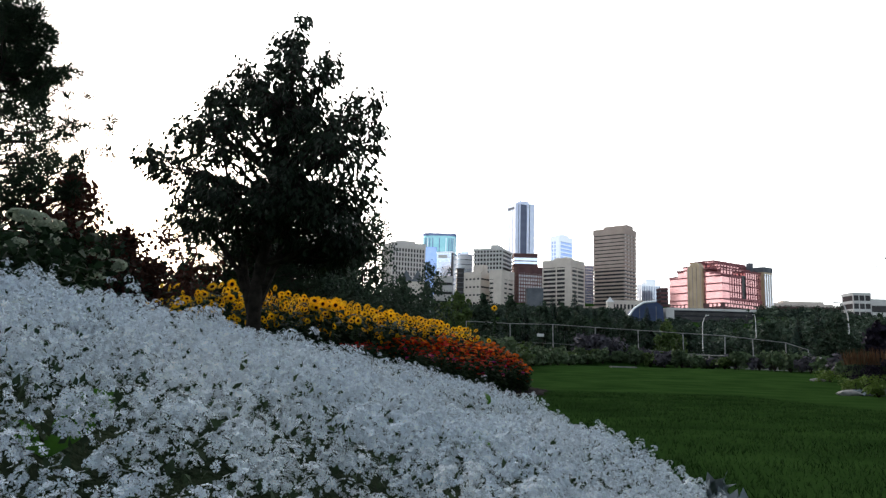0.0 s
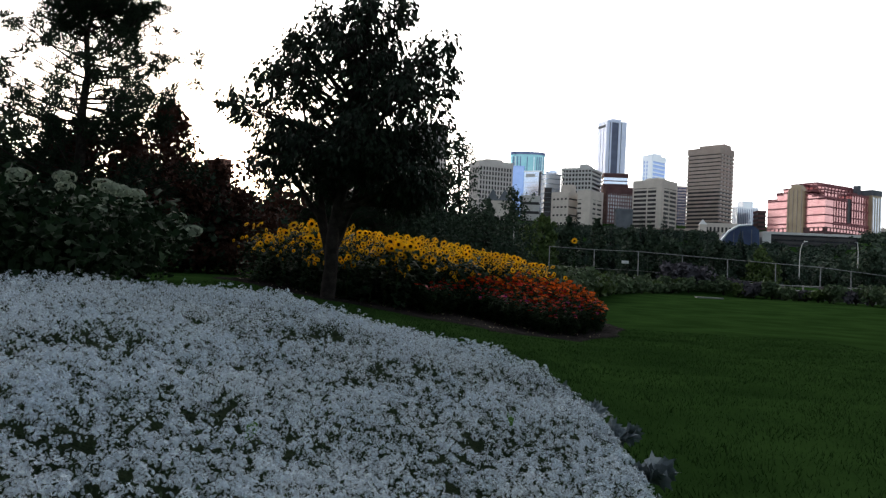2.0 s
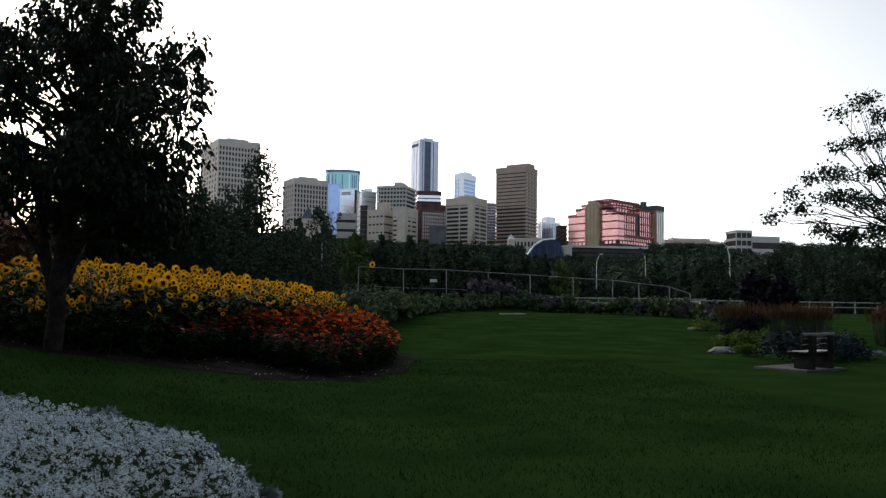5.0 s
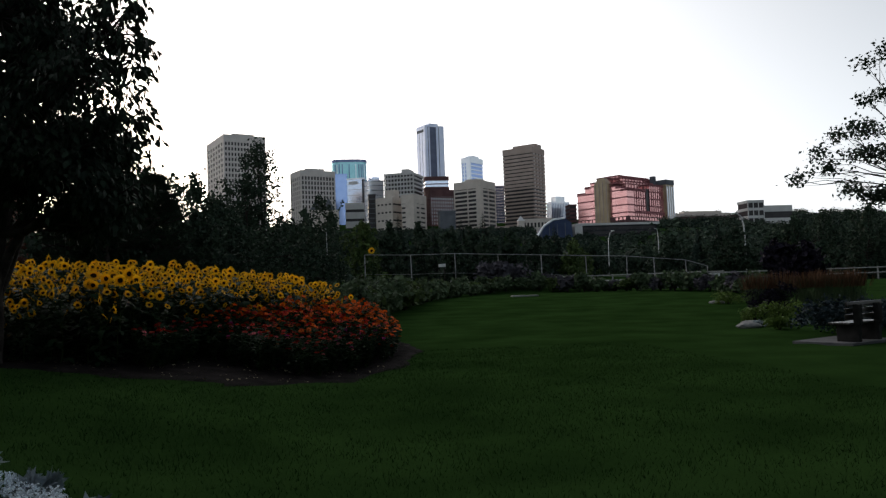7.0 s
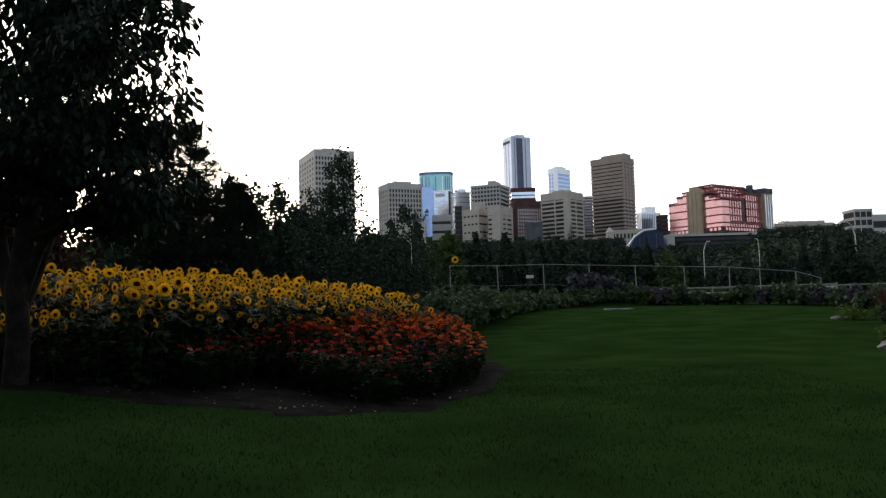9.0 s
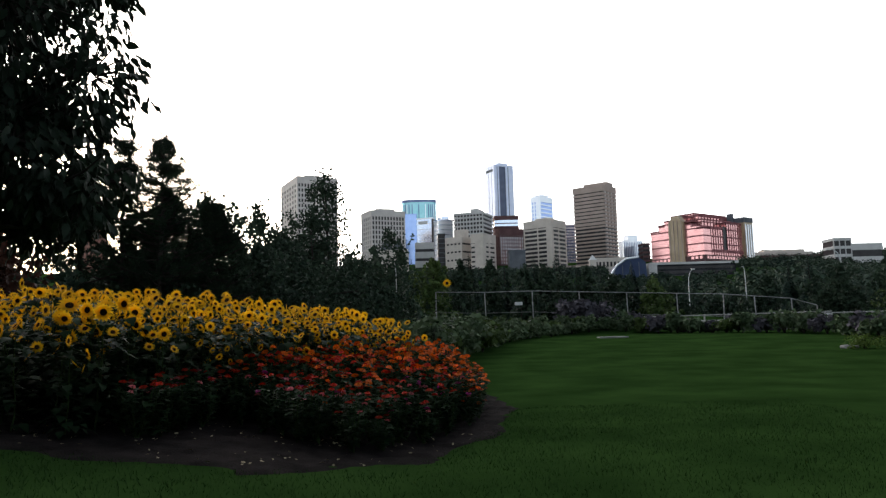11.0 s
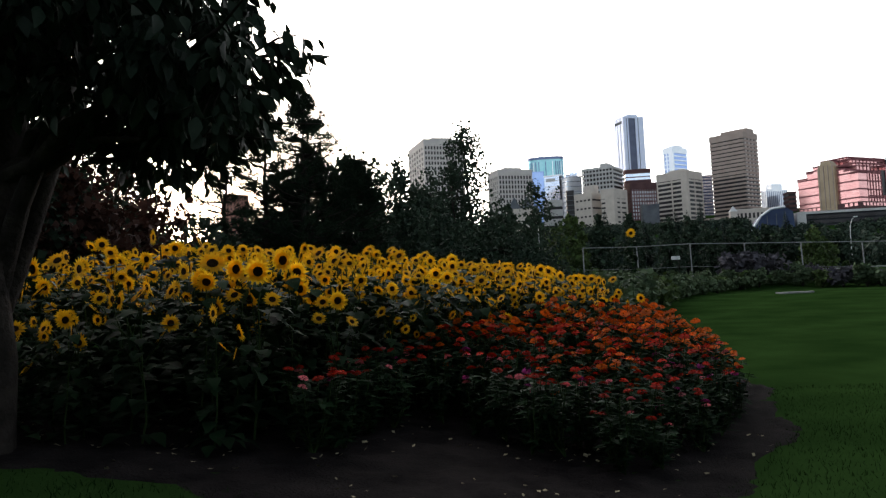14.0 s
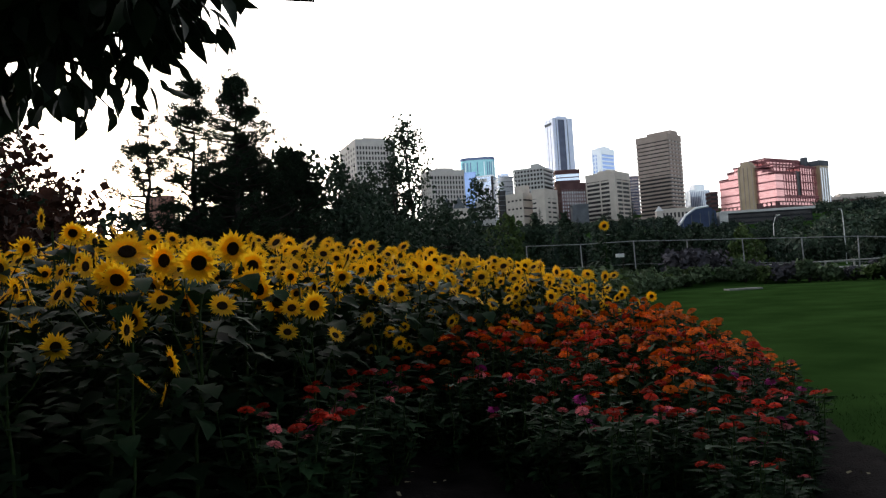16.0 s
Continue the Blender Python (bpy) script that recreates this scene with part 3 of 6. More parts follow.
def disc_mesh(r):
    bm = bmesh.new()
    rings = [(0.36, -0.12), (0.38, 0.0), (0.33, 0.09), (0.18, 0.11), (0.08, 0.08)]
    vs = [[bm.verts.new((q * r * math.cos(i * math.tau / 12), q * r * math.sin(i * math.tau / 12), h * r)) for i in range(12)] for q, h in rings]
    for a, b in zip(vs, vs[1:]):
        for i in range(12):
            bm.faces.new((a[i], a[(i + 1) % 12], b[(i + 1) % 12], b[i]))
    bm.faces.new(vs[-1]); bm.faces.new(vs[0][::-1])
    me = bpy.data.meshes.new("disc"); bm.to_mesh(me); bm.free()
    me.materials.append(M_DISC)
    return me

petal_meshes = [mesh_np("petals", *head_mesh(1.0), [M_PETAL]) for _ in range(4)]
disc_data = disc_mesh(1.0)

def sunflower(seed, tall, heads_n, big=1.0):
    """A branching sunflower about 1 m high before scaling; its heads look towards -y."""
    r_ = np.random.default_rng(seed)
    t = thing("sunflower", "tall branching sunflower with golden petals and dark centres", "sunflower", group="sunflowers in the bed")
    stems = [tube(curve_pts((0, 0, 0), (0.03, 0, tall), 0, 0.015, 7), np.linspace(0.009, 0.005, 7), 5)]
    leaves_at, leaves_n = [], []
    ends = []
    for i in range(heads_n):
        a = r_.uniform(0, 2 * np.pi)
        if i == 0:
            end = np.array([0.02, -0.04, tall + 0.06])
        else:
            reach = r_.uniform(0.10, 0.30)
            end = np.array([math.cos(a) * reach, math.sin(a) * reach - 0.06, tall * (r_.uniform(0.84, 1.05) if r_.random() < 0.75 else r_.uniform(0.62, 0.82))])
            stems.append(tube(curve_pts((0.01, 0, tall * r_.uniform(0.45, 0.7)), end, 0, 0.01, 5), np.linspace(0.005, 0.003, 5), 4))
        ends.append(end)
    v, f, _ = joined(*stems)
    part("stem", mesh_np("stem", v, f, [M_STEM]), None, t)
    nl = 84
    h = r_.uniform(0.06, 0.97, nl) * tall; a = r_.uniform(0, 2 * np.pi, nl)
    rad = r_.uniform(0.0, 0.22, nl)
    out = np.stack([np.cos(a), np.sin(a), r_.uniform(-0.55, 0.5, nl)], -1)
    y = unit(out); z = unit(np.array([[0, 0, 1.0]]) - y * y[:, 2:3] + r_.normal(0, 0.15, (nl, 3))); x = unit(np.cross(y, z)); z = np.cross(x, y)
    lv_, lf_ = scattered([(0, 0, 0), (0.36, 0.22, 0.06), (0.34, 0.5, 0.05), (0, 1, -0.22), (-0.34, 0.5, 0.05), (-0.36, 0.22, 0.06), (0, 0.5, 0)],
                         [(0, 1, 6), (1, 2, 6), (2, 3, 6), (6, 3, 4), (5, 6, 4), (0, 6, 5)],
                         np.stack([np.cos(a) * rad, np.sin(a) * rad, h], -1), np.stack([x, y, z], -1), r_.uniform(0.07, 0.16, nl) * (1.25 - 0.35 * h / tall))
    part("leaves", mesh_np("sunflower_leaves", lv_, lf_, [M_SUNLEAF]), None, t)
    for i, e in enumerate(ends):
        size = big * r_.uniform(0.046, 0.068) * (1.12 if i == 0 else 0.9)
        hd = part("flower_head", disc_data, None, t)
        # a face lifted a little above level, turned about where the light was
        yaw, lift = r_.normal(0, 48), r_.uniform(42, 98)
        if i and r_.random() < 0.12:
            yaw += 150
        hd.matrix_basis = pose(*e, lift, 0, yaw) @ Matrix.Scale(size, 4)
        part("petals", petal_meshes[i % 4], None, hd, "golden yellow ray petals")
    return t

def bed_top(x, y):
    """How high the flowers stand over the ground: highest at the back, sinking towards the lawn."""
    return 1.59 + 0.05 * (y - 20) - 0.10 * max(x, -2.2) - 0.28 * max(0.0, x - 1)

sx_, sy_ = spread(SUN_BED, 0.45, 0.42)
kinds = [sunflower(s, 1.0, 5 + s % 2) for s in range(8)] + [sunflower(60 + s, 1.0, 4, 1.38) for s in range(5)]
used = set()
for i, (x_, y_) in enumerate(zip(sx_, sy_)):
    d_ = float(edge_distance(SUN_BED, np.array([x_]), np.array([y_]))[0])
    tall = bed_top(x_, y_) - 0.02 - 0.11 * float(step(0.0, -2.6, x_)) + random.uniform(-0.24, 0.02) - 0.28 * max(0, 1 - d_ / 1.0) * (x_ < -1.6) + 0.20 * (random.random() < 0.14) * (y_ < 19)
    tall -= 0.20 * float(step(16.8, 15.6, y_)) + 0.22 * float(step(-3.0, -4.6, x_)) * float(step(21.0, 17.5, y_))
    k_ = 8 + i % 5 if y_ < 18.3 and i % 4 else i % 8
    m_ = pose(x_, y_, gz(x_, y_) + 0.02, random.uniform(-4, 4), random.uniform(-4, 4), random.uniform(-22, 22)) @ Matrix.Scale(tall / 1.05, 4)
    if k_ not in used:
        used.add(k_); kinds[k_].matrix_basis = m_
    else:
        copied(kinds[k_], m_)
# the lone sunflower beyond the bed, and a low one among the border
lone = sunflower(41, 1.9, 1, 1.5)
lone.matrix_basis = pose(2.25, 31.8, gz(2.25, 31.8), 0, 0, 5) @ Matrix.Scale((2.9 - gz(2.25, 31.8)) / 1.96, 4)
tagged(lone, "single tall sunflower with large drooping leaves beyond the bed", "sunflower")

# ---- zinnias ----
def bloom_mesh(mat):
    rows = []
    for n_, r0, tilt, ln_, z0 in ((13, 0.28, -0.12, 0.60, 0.0), (12, 0.24, 0.12, 0.54, 0.14), (10, 0.17, 0.45, 0.46, 0.26), (7, 0.09, 1.0, 0.38, 0.34), (4, 0.03, 2.4, 0.28, 0.38)):
        a = np.arange(n_) * 2 * np.pi / n_ + rng.normal(0, 0.08, n_) + rng.random()
        y = unit(np.stack([np.cos(a), np.sin(a), np.full(n_, tilt)], -1))
        z = unit(np.array([[0, 0, 1.0]]) - y * y[:, 2:3] + 1e-4); x = np.cross(y, z)
        rows.append(scattered([(-0.14, 0, 0), (0.14, 0, 0), (0.24, 0.7, 0.05), (0.0, 1.0, -0.03), (-0.24, 0.7, 0.05)], [(0, 1, 2), (0, 2, 4), (4, 2, 3)],
                              np.stack([np.cos(a) * r0, np.sin(a) * r0, np.full(n_, z0)], -1), np.stack([x, y, z], -1), ln_))
    v, f, _ = joined(*rows)
    return mesh_np("bloom", v, f, [mat])

bloom_data = {c: bloom_mesh(m_) for c, m_ in M_BLOOM.items()}

def zinnia(seed, colours, words, blooms=7):
    """A bushy zinnia about 1 m high before scaling."""
    r_ = np.random.default_rng(100 + seed)
    t = thing("zinnia", words, "zinnia", group="zinnias in the bed")
    n_ = 7
    a = r_.uniform(0, 2 * np.pi, n_); rad = r_.uniform(0.03, 0.27, n_)
    top = np.stack([np.cos(a) * rad, np.sin(a) * rad, r_.uniform(0.72, 1.0, n_)], -1)
    top[-2:, 2] = r_.uniform(0.42, 0.66, 2)
    stems = [tube(curve_pts((c[0] * 0.25, c[1] * 0.25, 0), c, 0, 0.012, 5), np.linspace(0.006, 0.004, 5), 4) for c in top]
    v, f, _ = joined(*stems)
    f = np.where(f % 20 < 4, f % 20, f)      # the stems spring from one crown
    part("stem", mesh_np("zinnia_stems", v, f, [M_STEM]), None, t)
    nl = 170
    s = r_.integers(0, n_, nl); k_ = r_.uniform(0.12, 0.97, nl)
    at = top[s] * np.stack([0.25 + 0.75 * k_, 0.25 + 0.75 * k_, k_], -1)
    b = r_.uniform(0, 2 * np.pi, nl)
    y = unit(np.stack([np.cos(b), np.sin(b), r_.uniform(-0.35, 0.75, nl)], -1))
    z = unit(np.array([[0, 0, 1.0]]) - y * y[:, 2:3] + r_.normal(0, 0.2, (nl, 3))); x = unit(np.cross(y, z)); z = np.cross(x, y)
    lv_, lf_ = scattered([(0, 0, 0), (0.24, 0.35, 0.05), (0, 1, -0.12), (-0.24, 0.35, 0.05)], [(0, 1, 2), (0, 2, 3)], at, np.stack([x, y, z], -1), r_.uniform(0.07, 0.15, nl))
    part("leaves", mesh_np("zinnia_leaves", lv_, lf_, [M_ZINLEAF]), None, t)
    for i, c in enumerate(top[:blooms]):
        bl = part("bloom", bloom_data[colours[i % len(colours)]], None, t)
        bl.matrix_basis = pose(*c, r_.uniform(-28, 22), r_.uniform(-25, 25), r_.uniform(0, 360)) @ Matrix.Diagonal((*[r_.uniform(0.052, 0.076)] * 2, 0.046, 1))
    return t

zk = [zinnia(0, ["red", "orange", "orange"], "bushy zinnia with red and orange blooms"),
      zinnia(1, ["orange", "orange", "red"], "bushy zinnia with orange blooms"),
      zinnia(2, ["red"], "bushy zinnia with deep red blooms", 5),
      zinnia(3, ["orange"], "bushy zinnia with bright orange blooms"),
      zinnia(4, ["red", "orange", "orange"], "bushy zinnia with orange and red blooms"),
      zinnia(5, ["pink", "red", "red", "white"], "bushy zinnia with pink, red and white blooms", 3),
      zinnia(6, ["magenta", "pink", "red", "yellow"], "bushy zinnia with magenta, pink and yellow blooms", 3)]
zx, zy = spread(ZIN_BED, 0.34, 0.42)
used = set()
for i, (x_, y_) in enumerate(zip(zx, zy)):
    d_ = float(edge_distance(ZIN_BED, np.array([x_]), np.array([y_]))[0])
    front = y_ < 19.5 + 0.5 * x_
    left = x_ < -1.2
    pool = [5, 6, 2, 5, 6, 5] if front and d_ < 0.8 else ([2, 0, 4, 0, 2] if left or y_ < 20.2 else [1, 3, 4, 0, 1, 3])
    k_ = random.choice(pool)
    tall = min(bed_top(x_, y_) - 0.10, 0.80 + 0.15 * max(0, y_ - 18)) + random.uniform(-0.12, 0.05)
    tall = max(0.5, tall - 0.22 * max(0, 1 - d_ / 0.6) * (x_ > 0.3))
    wide_ = 0.85 + 0.22 * tall
    m_ = pose(x_, y_, gz(x_, y_) + 0.02, random.uniform(-6, 6), random.uniform(-6, 6), random.uniform(0, 360)) @ Matrix.Diagonal((wide_, wide_, tall, 1))
    if k_ not in used:
        used.add(k_); zk[k_].matrix_basis = m_
    else:
        copied(zk[k_], m_)
for k_ in range(7):
    if k_ not in used:
        zk[k_].matrix_basis = pose(0.5 + 0.2 * k_, 19, gz(0.5, 19))

# ---- trees ----
def leaf_cloud(centres, radii, count, size, template="leaf", droop=0.0, shell=0.4):
    """Leaves filling soft lobes: positions denser towards the rim, leaves mostly outward."""
    centres, radii = np.asarray(centres, float), np.asarray(radii, float)
    if radii.ndim == 1:
        radii = np.repeat(radii[:, None], 3, 1)
    vol = radii.prod(1) ** 0.62
    w = rng.choice(len(centres), count, p=vol / vol.sum())
    u = unit(rng.normal(0, 1, (count, 3)))
    rr = (shell + (1 - shell) * rng.random(count)) ** 0.6 * (rng.uniform(0.7, 1.08, count) + 0.35 * (rng.random(count) < 0.10) * rng.random(count))
    at = centres[w] + u * rr[:, None] * radii[w]
    if count > 1000:
        bunch = 9 if count < 20000 else 26
        twig = rng.integers(0, count, count // bunch)[rng.integers(0, count // bunch, count)]
        at = at[twig] + rng.normal(0, 1, (count, 3)) * radii[w].mean() * (0.16 if count < 20000 else 0.19)
    nrm = u + rng.normal(0, 0.8, (count, 3)) + np.array([0, 0, 0.5])
    if template == "leaf":
        y = unit(u * np.array([1, 1, 0.4]) + rng.normal(0, 0.5, (count, 3)) + np.array([0, 0, -droop]))
        x = unit(np.cross(y, nrm)); z = np.cross(x, y)
        tv, tf = (OVATE_V, OVATE_F) if count > 20000 else (LEAF_V, LEAF_F)
        return scattered(tv, tf, at, np.stack([x, y, z], -1), size * rng.uniform(0.6, 1.3, count))
    return scattered(FLAKE_V, FLAKE_F, at, turned(nrm), size * rng.uniform(0.5, 1.4, count))

def limbs(base, ends, fork, r0, wob):
    """Trunk to a fork height and limbs from the trunk to each lobe."""
    base = np.asarray(base, float)
    top = np.asarray(max(ends, key=lambda e: e[2]), float)
    trunk = curve_pts(base, top, 0, wob, 12)
    trunk[0], trunk[1, :2] = base, base[:2] + (trunk[1, :2] - base[:2]) * 0.4
    out = [tube(np.vstack([base - (0, 0, 0.15), trunk]), np.concatenate([[r0 * 1.35], np.linspace(r0, r0 * 0.12, 12)]), 9)]
    lim = []
    for e in ends:
        e = np.asarray(e, float)
        if np.allclose(e, top):
            continue
        h = np.clip(0.42 + 0.45 * (e[2] - base[2] - fork) / max(top[2] - base[2], 0.1), 0.0, 0.85)
        start = base + (top - base) * h * 0.8
        start[2] = max(base[2] + fork, min(start[2], e[2] - 0.15))
        i = int(np.argmin(np.abs(trunk[:, 2] - start[2])))
        start = trunk[i]
        lim.append(tube(curve_pts(start, e, 0.1, wob, 6), np.linspace(r0 * 0.42, r0 * 0.06, 6), 5))
        for _ in range(3):
            tip = e + rng.normal(0, 0.22, 3)
            lim.append(tube(curve_pts(start + (e - start) * rng.uniform(0.4, 0.8), tip, 0.05, wob * 0.5, 4), np.linspace(r0 * 0.16, r0 * 0.03, 4), 4))
    return out[0], lim

def broad_tree(name, label, at, lobes, count, size, mat, r0=0.12, fork=1.2, wob=0.06, template="leaf", droop=0.3, shell=0.4, category="tree"):
    """lobes: (dx, dy, z above the foot, radius) or with (rx, ry, rz) for the radius."""
    t = thing(name, label, category, at)
    c = [l_[:3] for l_ in lobes]
    r = [l_[3:] if len(l_) == 6 else (l_[3],) * 3 for l_ in lobes]
    tr, lim = limbs((0, 0, 0), c, fork, r0, wob)
    v, f = tr
    part("trunk", mesh_np("trunk", v, f, [M_BARK], smooth=True), None, t)
    if lim:
        v, f, _ = joined(*lim)
        part("branch_frame", mesh_np("limbs", v, f, [M_BARK], smooth=True), None, t)
    v, f = leaf_cloud(c, r, count, size, template, droop, shell)
    part("crown", mesh_np("crown", v, f, [mat]), None, t)
    return t

def lobes_in(h0, h1, width, n_, power=0.7, r=(0.5, 0.9)):
    """Lobes of an uneven crown between two heights, widest low down."""
    out = [(0, 0, h1 - 0.4, 0.45)]
    for _ in range(n_):
        k_ = rng.random() ** 1.2
        w = width * (1 - k_) ** power * rng.uniform(0.35, 1.0)
        a = rng.uniform(0, 2 * np.pi)
        out.append((w * math.cos(a), w * math.sin(a), h0 + k_ * (h1 - h0), rng.uniform(*r)))
    return out

# the maple in front of the sunflowers
TREE = (-3.85, 15.45)
maple = [(0.55, 0.1, 6.65, .35, .35, .45), (0.35, 0, 6.1, .55, .55, .6), (0.75, -.2, 5.55, .75, .7, .6), (-.1, .3, 5.5, .7, .7, .55), (1.25, .1, 5.75, .35, .35, .4),
         (0.4, -.6, 4.8, .9, .8, .7), (0.3, .8, 4.6, .9, .9, .7), (-.85, 0, 4.95, .6, .6, .45), (-1.35, .2, 4.55, .5, .5, .45), (-.6, -.8, 4.3, .7, .7, .55),
         (1.35, .3, 4.45, .7, .7, .6), (2.0, 0, 4.65, .42, .42, .5), (2.25, .1, 4.95, .2, .2, .25), (1.6, -.7, 3.75, .7, .7, .6), (1.9, .4, 3.4, .55, .6, .55),
         (-1.9, .1, 3.75, .55, .5, .45), (-2.45, 0, 3.95, .35, .35, .3), (-1.5, .5, 3.3, .65, .6, .45), (-.9, -.5, 3.2, .7, .7, .5), (0.1, 0.2, 3.6, 1.0, .9, .75),
         (0.9, .7, 3.1, .8, .7, .55), (0.7, -.9, 3.1, .7, .7, .5), (1.4, -.2, 2.95, .65, .6, .4), (-.4, .8, 2.7, .8, .7, .45), (-1.9, .4, 2.9, .4, .4, .3),
         (1.75, -.1, 2.3, .42, .5, .3), (2.05, .08, 2.1, .34, .4, .26), (1.6, .3, 2.1, .35, .4, .25), (1.2, .2, 2.18, .5, .6, .28), (0.6, -.3, 2.4, .5, .5, .3), (1.8, .3, 2.85, .4, .45, .35), (-.3, .3, 2.2, .6, .6, .3), (-1.2, 0, 2.5, .6, .6, .35),
         (0.2, -.9, 2.65, .7, .6, .40), (-.6, -.9, 2.8, .7, .6, .45), (1.0, -.7, 2.7, .6, .5, .40), (1.5, -.4, 2.6, .5, .5, .35), (1.75, .5, 2.05, .40, .45, .28), (1.95, .55, 2.4, .40, .40, .30), (1.45, .5, 1.95, .42, .45, .28), (1.2, .6, 1.95, .40, .40, .26), (-.5, 0, 5.65, .45, .45, .40), (-.95, .1, 5.3, .45, .45, .38), (-1.75, .1, 4.5, .40, .40, .34), (-1.1, .3, 4.2, .5, .5, .4), (2.2, .2, 4.2, .35, .35, .35), (0.5, .5, 5.2, .8, .8, .6), (1.0, 0, 4.0, .9, .8, .7), (0.3, 0, 2.9, .9, .8, .45)]
maple = [(0.12 + 1.03 * a, 1.03 * b - 0.5 * max(a, 0), 1.055 * c, 1.03 * d, 1.03 * e, 1.03 * g) for a, b, c, d, e, g in maple]
def twig_tree(name, label, at, lobes, leaves, size, mat, r0, fork):
    """A tree whose leaves hang in bunches from twigs that spring from its limbs."""
    t = thing(name, label, "tree", at)
    c = [l_[:3] for l_ in lobes]
    (v, f), lim = limbs((0, 0, 0), c, fork, r0, 0.05)
    part("trunk", mesh_np("trunk", v, f, [M_BARK], smooth=True), None, t)
    base, way = [], []
    for l_ in lobes:
        rad = np.array(l_[3:])
        n_ = max(8, int(34 * rad.prod() ** 0.5 / 0.35))
        u = unit(rng.normal(0, 1, (n_, 3)) + np.array([0, 0, 0.15]))
        base.append(np.array(l_[:3]) + u * rad * 0.15)
        way.append(u * rad * rng.uniform(0.45, 0.98, (n_, 1)))
    base, way = np.concatenate(base), np.concatenate(way)
    tw = [tube([p, p + w * 0.55 + (0, 0, 0.03), p + w], [0.012, 0.008, 0.003], 3) for p, w in zip(base, way)]
    v, f, _ = joined(*lim, *[(v_, f_) for v_, f_ in tw])
    part("branch_frame", mesh_np("limbs", v, f, [M_BARK], smooth=True), None, t)
    n_ = len(base)
    w_ = rng.integers(0, n_, leaves)
    q = rng.uniform(0.45, 1.12, (leaves, 1))
    p = base[w_] + way[w_] * q + rng.normal(0, 0.055, (leaves, 3)) + np.array([0, 0, 0.03])
    y = unit(unit(way[w_]) * np.array([0.7, 0.7, 0.2]) + rng.normal(0, 0.35, (leaves, 3)) + np.array([0, 0, -1.05]))
    x = unit(np.cross(y, unit(way[w_]) + rng.normal(0, 0.6, (leaves, 3)))); z = np.cross(x, y)
    v, f = scattered(OVATE_V, OVATE_F, p, np.stack([x, y, z], -1), size * rng.uniform(0.65, 1.25, leaves))
    part("crown", mesh_np("crown", v, f, [mat]), None, t)
    return t

maple_tree = twig_tree("maple_tree", "dark maple tree with dense hanging leaves beside the sunflower bed", (*TREE, gz(*TREE)), maple, 22000, 0.118, M_MAPLE, 0.165, 1.25)
for end_, via_ in (((-1.6, 0.1, 3.5), (-0.30, 0.02, 1.75)), ((1.5, -0.6, 3.3), (0.36, -0.12, 1.75)), ((-0.9, 0.2, 4.4), (-0.30, 0.1, 2.2)), ((0.9, 0.5, 4.6), (0.42, 0.15, 2.1))):
    stem_ = np.array([(0.0, 0, 0.85), (0.4 * via_[0], 0.4 * via_[1], 1.3), via_, tuple((p + q) / 2 for p, q in zip(via_, end_)), end_])
    part("main_limb", mesh_np("main_limb", *tube(stem_, [0.10, 0.085, 0.065, 0.045, 0.02], 8), [M_BARK], smooth=True), None, maple_tree)

def pine(name, at, h, reach, count, mat=M_NEEDLE, label="tall open pine with clumps of dark needles", bare=0.18, clump=1.0, n_=60):
    """An irregular pine: whorls of rising branches with needle clumps near their ends."""
    t = thing(name, label, "pine tree", at)
    trunk = curve_pts((0, 0, -0.2), (0.2, 0, h), 0, 0.05, 10)
    v, f = tube(trunk, np.linspace(0.02 * h, 0.01, 10), 8)
    part("trunk", mesh_np("pine_trunk", v, f, [M_BARK], smooth=True), None, t)
    br, cen, rad = [], [], []
    for _ in range(count):
        k_ = bare + (1 - bare) * rng.random() ** 0.85
        a = rng.uniform(0, 2 * np.pi)
        ln_ = reach * (1 - k_) ** 0.75 * rng.uniform(0.55, 1.1) + 0.25
        s = np.array([0.2 * k_, 0, h * k_]); e = s + np.array([math.cos(a) * ln_, math.sin(a) * ln_, ln_ * rng.uniform(0.1, 0.5)])
        br.append(tube(curve_pts(s, e, -0.06 * ln_, 0.03, 5), np.linspace(0.045, 0.012, 5), 4))
        for q in np.linspace(0.35, 1.0, 5):
            cen.append(s + (e - s) * q + rng.normal(0, 0.12 * clump, 3)); rad.append(clump * rng.uniform(0.13, 0.26))
    v, f, _ = joined(*br)
    part("branch_frame", mesh_np("pine_branches", v, f, [M_BARK]), None, t)
    cen, rad = np.array(cen), np.array(rad)
    u = unit(rng.normal(0, 1, (len(cen), n_, 3)) + np.array([0, 0, 0.35]))
    at_ = np.repeat(cen, n_, 0) + (u * rad[:, None, None] * rng.uniform(0.1, 0.7, (len(cen), n_, 1))).reshape(-1, 3)
    y = u.reshape(-1, 3); x = unit(np.cross(y, rng.normal(0, 1, y.shape))); z = np.cross(x, y)
    v, f = scattered(NEEDLE_V, NEEDLE_F, at_, np.stack([x, y, z], -1), np.repeat(rad, n_) * 0.62 / clump ** 0.6)
    part("crown", mesh_np("needles", v, f, [mat]), None, t)
    return t

